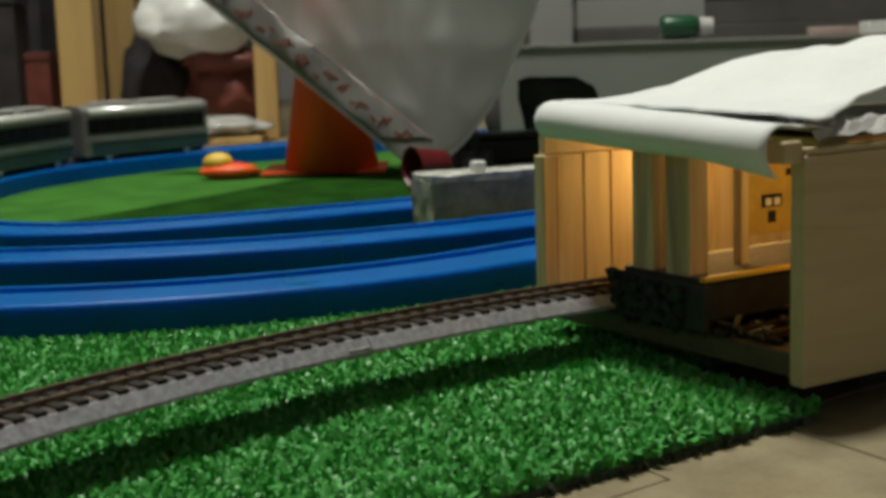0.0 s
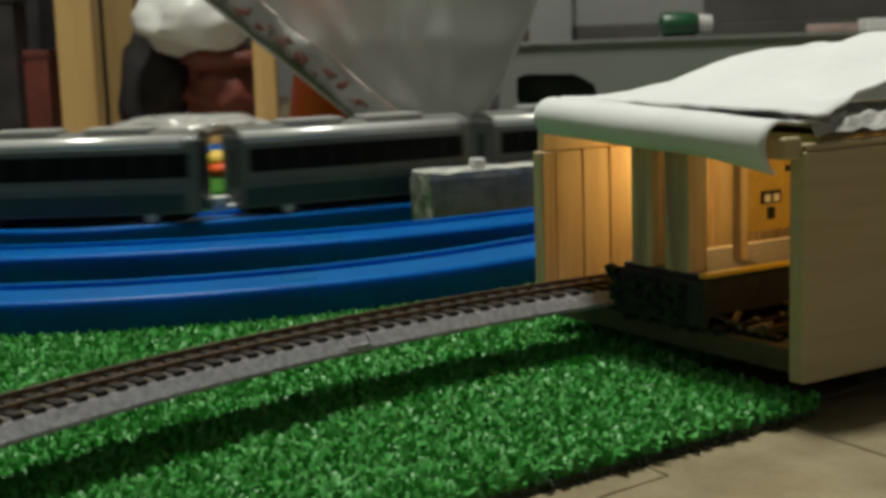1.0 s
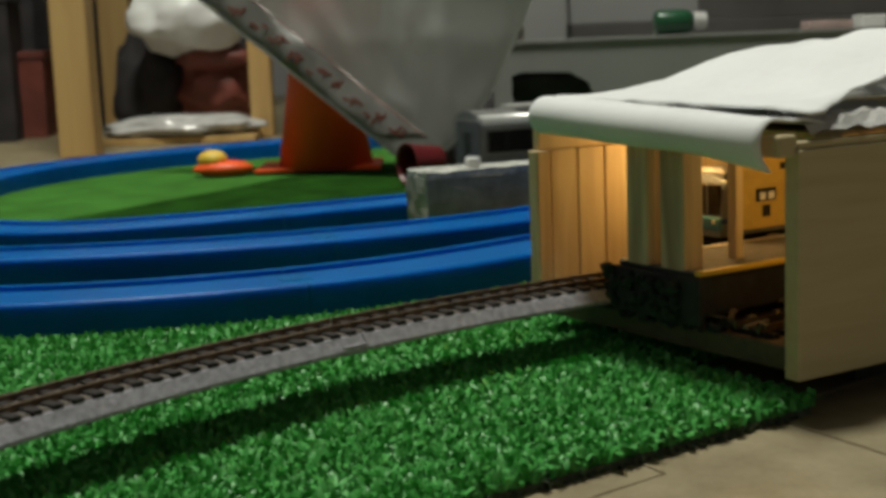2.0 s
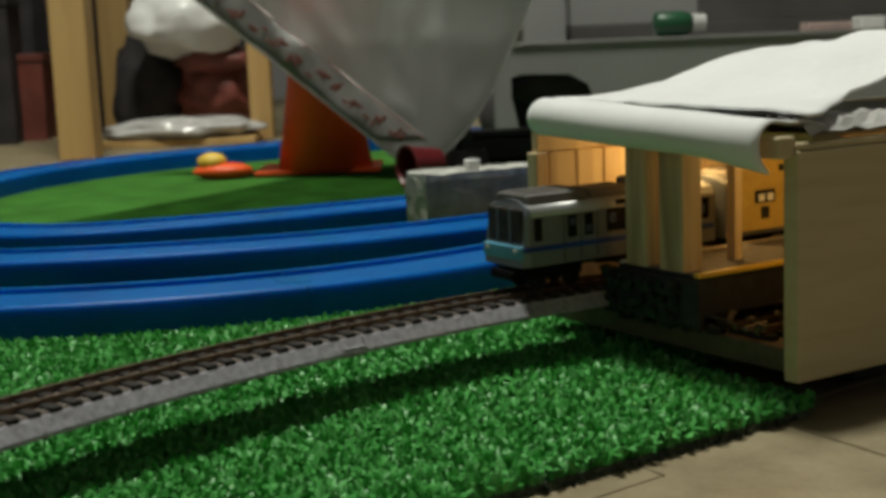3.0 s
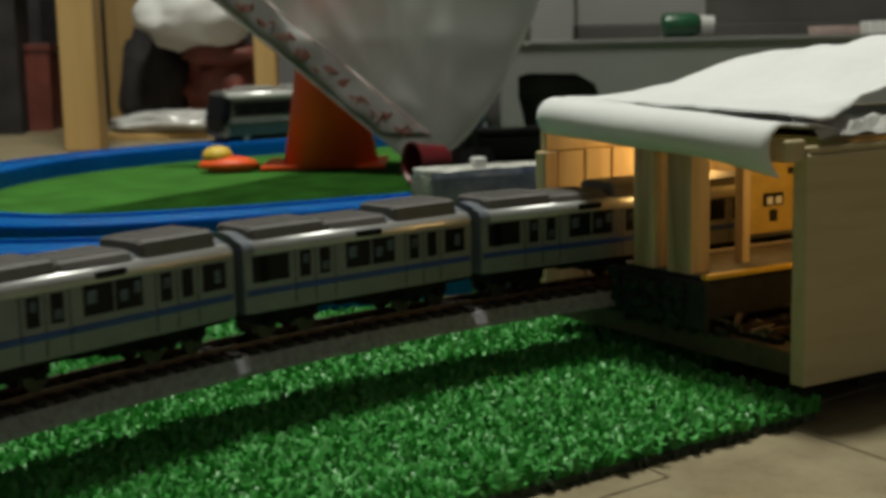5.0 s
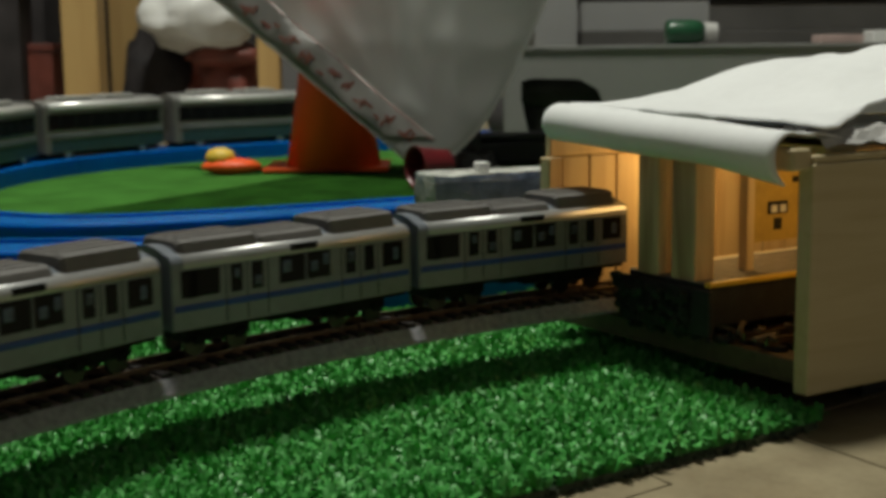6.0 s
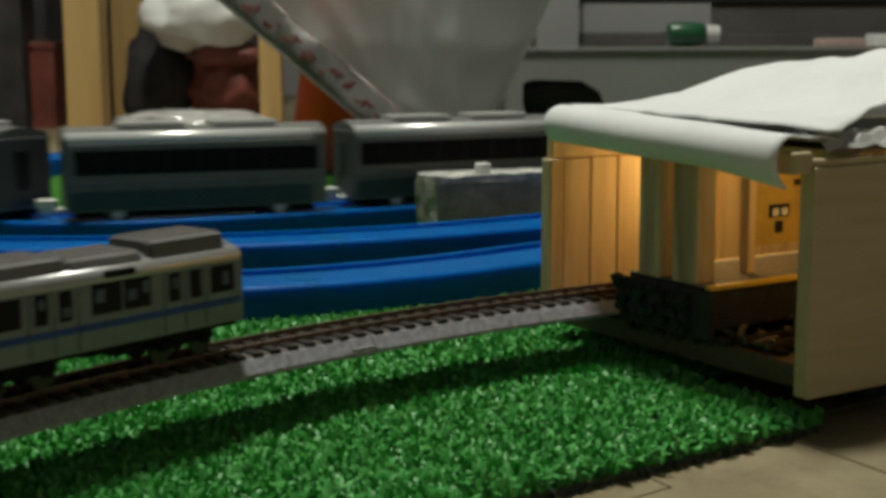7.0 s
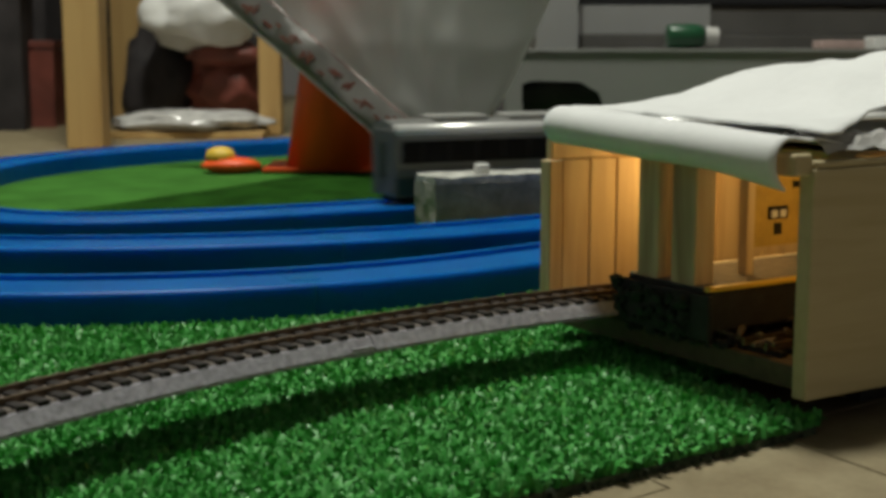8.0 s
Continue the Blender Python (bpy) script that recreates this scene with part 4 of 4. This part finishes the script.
carton = thing("white_carton", "low white cardboard carton with a dark opening", "carton", pose(0.055, 1.22, FLOOR))
cut = [(0.0044, 0.0), (-0.0021, 0.0985), (0.0877, 0.0999), (0.36, 0.0999), (0.36, 0.0), (0.090, 0.0), (0.0885, 0.050), (0.0837, 0.064), (0.0668, 0.0736), (0.0242, 0.0748), (0.0155, 0.0717), (0.0150, 0.0562), (0.0212, 0.0273), (0.0248, 0.0)]
part("front", loft(bmesh.new(), [[(a, 0.0, b) for a, b in cut], [(a, 0.004, b) for a, b in cut]]), CARD, carton, "white card front with a torn opening")
part("back", B(0.0, 0.36, 0.14, 0.144, 0.0, 0.0985), CARD, carton)
part("side", B(0.0005, 0.0040, 0.0041, 0.1399, 0.0, 0.0985), CARD, carton)
part("side", B(0.356, 0.36, 0.0041, 0.1399, 0.0, 0.0985), CARD, carton)
part("top", B(-0.002, 0.362, -0.002, 0.146, 0.1002, 0.1025), CARD, carton)
pouch = thing("dark_pouch", "dark cloth pouch in the carton opening", "pouch", pose(0.108, 1.262, 0.032))
part("cloth", blob(bmesh.new(), (0.062, 0.03, 0.046), 23, 0.15, 3, 1.5), DARKSTUFF, pouch, smooth=True)
part("flap", blob(bmesh.new(), (0.05, 0.006, 0.014), 24, 0.2, 3, 1.5, m=pose(0, -0.030, 0.022, 15)), DARKSTUFF, pouch, smooth=True)

shelf = thing("low_shelf", "beige low shelf along the wall", "shelf", pose(0.10, 1.50, FLOOR))
part("board", B(0.0, 1.0, 0.0, 0.3, 0.10, 0.118, bevel=0.002), GREYBOARD, shelf)
part("end_panel", B(0.0, 0.046, -0.012, -0.0002, 0.1005, 0.40, bevel=0.001), CARD, shelf)
part("upright", B(0.0, 0.02, 0.02, 0.3, 0.0, 0.0999), CARD, shelf)
part("upright", B(0.98, 1.0, 0.02, 0.3, 0.0, 0.0999), CARD, shelf)
part("panel", B(0.050, 0.190, 0.0, 0.012, 0.1182, 0.149), CARD, shelf)
part("panel", B(0.1905, 0.979, 0.0, 0.012, 0.1182, 0.143), GREYBOARD, shelf, "darker shelf front")
part("top_board", B(0.0, 1.0, 0.0, 0.3, 0.1502, 0.40), BLACK, shelf, "dark upper body")
bottle = thing("glass_bottle", "dark green bottle lying on the carton", "bottle", pose(0.226, 1.26, 0.0967))
rings = []
for u, r in ((-0.022, 0.006), (-0.0215, 0.0098), (-0.018, 0.0112), (0.004, 0.0112), (0.010, 0.0098), (0.013, 0.0072)):
    rings.append([(u, r * math.cos(math.tau * i / 24), 0.0114 + r * math.sin(math.tau * i / 24)) for i in range(24)])
part("body", loft(bmesh.new(), rings), GREENCAP, bottle, smooth=True)
part("cap", tube(bmesh.new(), 0.0088, 0.0080, 0.0131, 0.025, 20, m=pose(0, 0, 0.0114, 0, 90, 0)), CLEAR, bottle, "clear cap")
solo("paper_slip", B(0, 0.040, 0, 0.03, 0, 0.0075, bevel=0.001), PINK, "folded faded pink card on the carton", "card", pose(0.343, 1.25, 0.0967))
solo("small_box", B(0, 0.022, 0, 0.03, 0, 0.011, bevel=0.001), WHITE, "small white box on the carton", "box", pose(0.391, 1.25, 0.0967))
# added black block that stands in for shadow on the felt beside the bag
case = thing("black_case", "low black block standing in for the shade beside the bag", "case", pose(0.035, 1.150, -0.0007, 0, 0, 6))
part("tub", B(-0.032, 0.062, -0.015, 0.015, 0.0, 0.020, bevel=0.003), BLACK, case)
part("lid", B(-0.033, 0.063, -0.016, 0.016, 0.0202, 0.026, bevel=0.002), BLACK, case)

# ---- floor tiles: large slabs with recessed joints ----
TIP = (0.0552, 0.3176)             # a corner where two joints meet


def slab(a, b):
    """a along one joint (118 degrees), b along the other (38 degrees), from the corner."""
    a1, b1 = math.radians(118), math.radians(38)
    return TIP[0] + a * math.cos(a1) + b * math.cos(b1), TIP[1] + a * math.sin(a1) + b * math.sin(b1)


def tile(corners):
    bm = bmesh.new()
    top = [bm.verts.new((*slab(a, b), FLOOR)) for a, b in corners]
    low = [bm.verts.new((*slab(a, b), FLOOR - 0.0025)) for a, b in corners]
    bm.faces.new(top)
    for i in range(len(top)):
        j = (i + 1) % len(top)
        bm.faces.new((low[i], low[j], top[j], top[i]))
    bevel = [e for e in bm.edges if all(v in top for v in e.verts)]
    bmesh.ops.bevel(bm, geom=bevel, offset=0.0004, segments=2, affect="EDGES")
    part("tile", bm, TILE, room_floor)


J = 0.00035
tile([(J, -J), (0.12, -J), (0.12, -0.16), (J, -0.16)])
tile([(0.12 - J, J), (0.12 - J, 0.054 - J), (-0.30, 0.054 - J), (-0.30, -0.16), (-J, -0.16), (-J, J)])
tile([(0.018 - J, 0.054 + J), (0.018 - J, 0.30), (-0.30, 0.30), (-0.30, 0.054 + J)])
tile([(0.018 + J, 0.054 + J), (0.12, 0.054 + J), (0.12, 0.30), (0.018 + J, 0.30)])
tile([(J, -0.16 - J), (0.12 - J, -0.16 - J), (0.12 - J, -0.46), (J, -0.46)])
tile([(-J, -0.16 - J), (-J, -0.46), (-0.30 + J, -0.46), (-0.30 + J, -0.16 - J)])
for a0, a1 in [(-0.30 - 0.30 * k, -0.60 - 0.30 * k) for k in range(4)] + [(0.12, -0.30)] + [(0.42 + 0.30 * k, 0.12 + 0.30 * k) for k in range(10)]:
    for k in range(-12, 12):
        b = 0.14 + 0.30 * k if a0 != 0.12 else (0.30 + 0.30 * k if k >= 0 else -0.46 + 0.30 * k)
        cx, cy = slab((a0 + a1) / 2, b + 0.15)
        if abs(cx) < 1.36 and -0.76 < cy < 2.76:
            tile([(a0 - J, b + J), (a0 - J, b + 0.30 - J), (a1 + J, b + 0.30 - J), (a1 + J, b + J)])


# ---- what moves ----
def glide(rows, t):
    """Smooth value through the given times."""
    ts, vs = [r[0] for r in rows], [r[1] for r in rows]
    k = max(0, min(len(ts) - 2, int(np.searchsorted(ts, t, "right")) - 1))
    slope = [(vs[min(i + 1, len(vs) - 1)] - vs[max(i - 1, 0)]) / (ts[min(i + 1, len(ts) - 1)] - ts[max(i - 1, 0)]) for i in range(len(ts))]
    h = ts[k + 1] - ts[k]
    u = (t - ts[k]) / h
    return (vs[k] * (2 * u ** 3 - 3 * u * u + 1) + slope[k] * h * (u ** 3 - 2 * u * u + u) + vs[k + 1] * (3 * u * u - 2 * u ** 3) + slope[k + 1] * h * (u ** 3 - u * u))


# angle of the small train's front round the curve, degrees
N_FRONT = [(0, 97.0), (1.5, 109.6), (2.8, 122.1), (3.0, 123.8), (3.5, 129.1), (4.0, 134.4), (4.5, 139.3), (5.0, 145.5), (5.2, 148.3), (6.3, 162.1), (6.5, 166.1), (7.0, 174.8), (7.3, 180.0), (8.0, 192.0)]
# way of the grey train's front round its oval, metres
T_FRONT = [(0, 0.625), (0.5, 0.856), (1.0, 1.052), (1.5, 1.2815), (5.0, LOOP_LEN + 0.023), (5.2, LOOP_LEN + 0.125), (6.3, LOOP_LEN + 0.675), (6.5, LOOP_LEN + 0.767), (7.0, LOOP_LEN + 0.9625), (7.5, LOOP_LEN + 1.199), (8.0, LOOP_LEN + 1.4385)]


def chord(p, q, z):
    return pose((p[0] + q[0]) / 2, (p[1] + q[1]) / 2, z, 0, 0, math.degrees(math.atan2(q[1] - p[1], q[0] - p[0])))


def motions():
    times = [i / 10 for i in range(81)]
    for k, car in enumerate(N_CARS):
        rows = []
        for t in times:
            s = math.radians(glide(N_FRONT, t) - 122.0) * NR - NLEN / 2 - k * NPITCH
            rows.append((t, chord(ntrack(s - 0.0235), ntrack(s + 0.0235), RAIL_Z)))
        walk(car, rows)
    for k, car in enumerate(TOY_CARS):
        rows = []
        for t in times:
            s = glide(T_FRONT, t) - TLEN / 2 - k * TPITCH
            rows.append((t, chord(loop_at(s - 0.042), loop_at(s + 0.042), RAILTOP - 0.0034)))
        walk(car, rows)


motions()
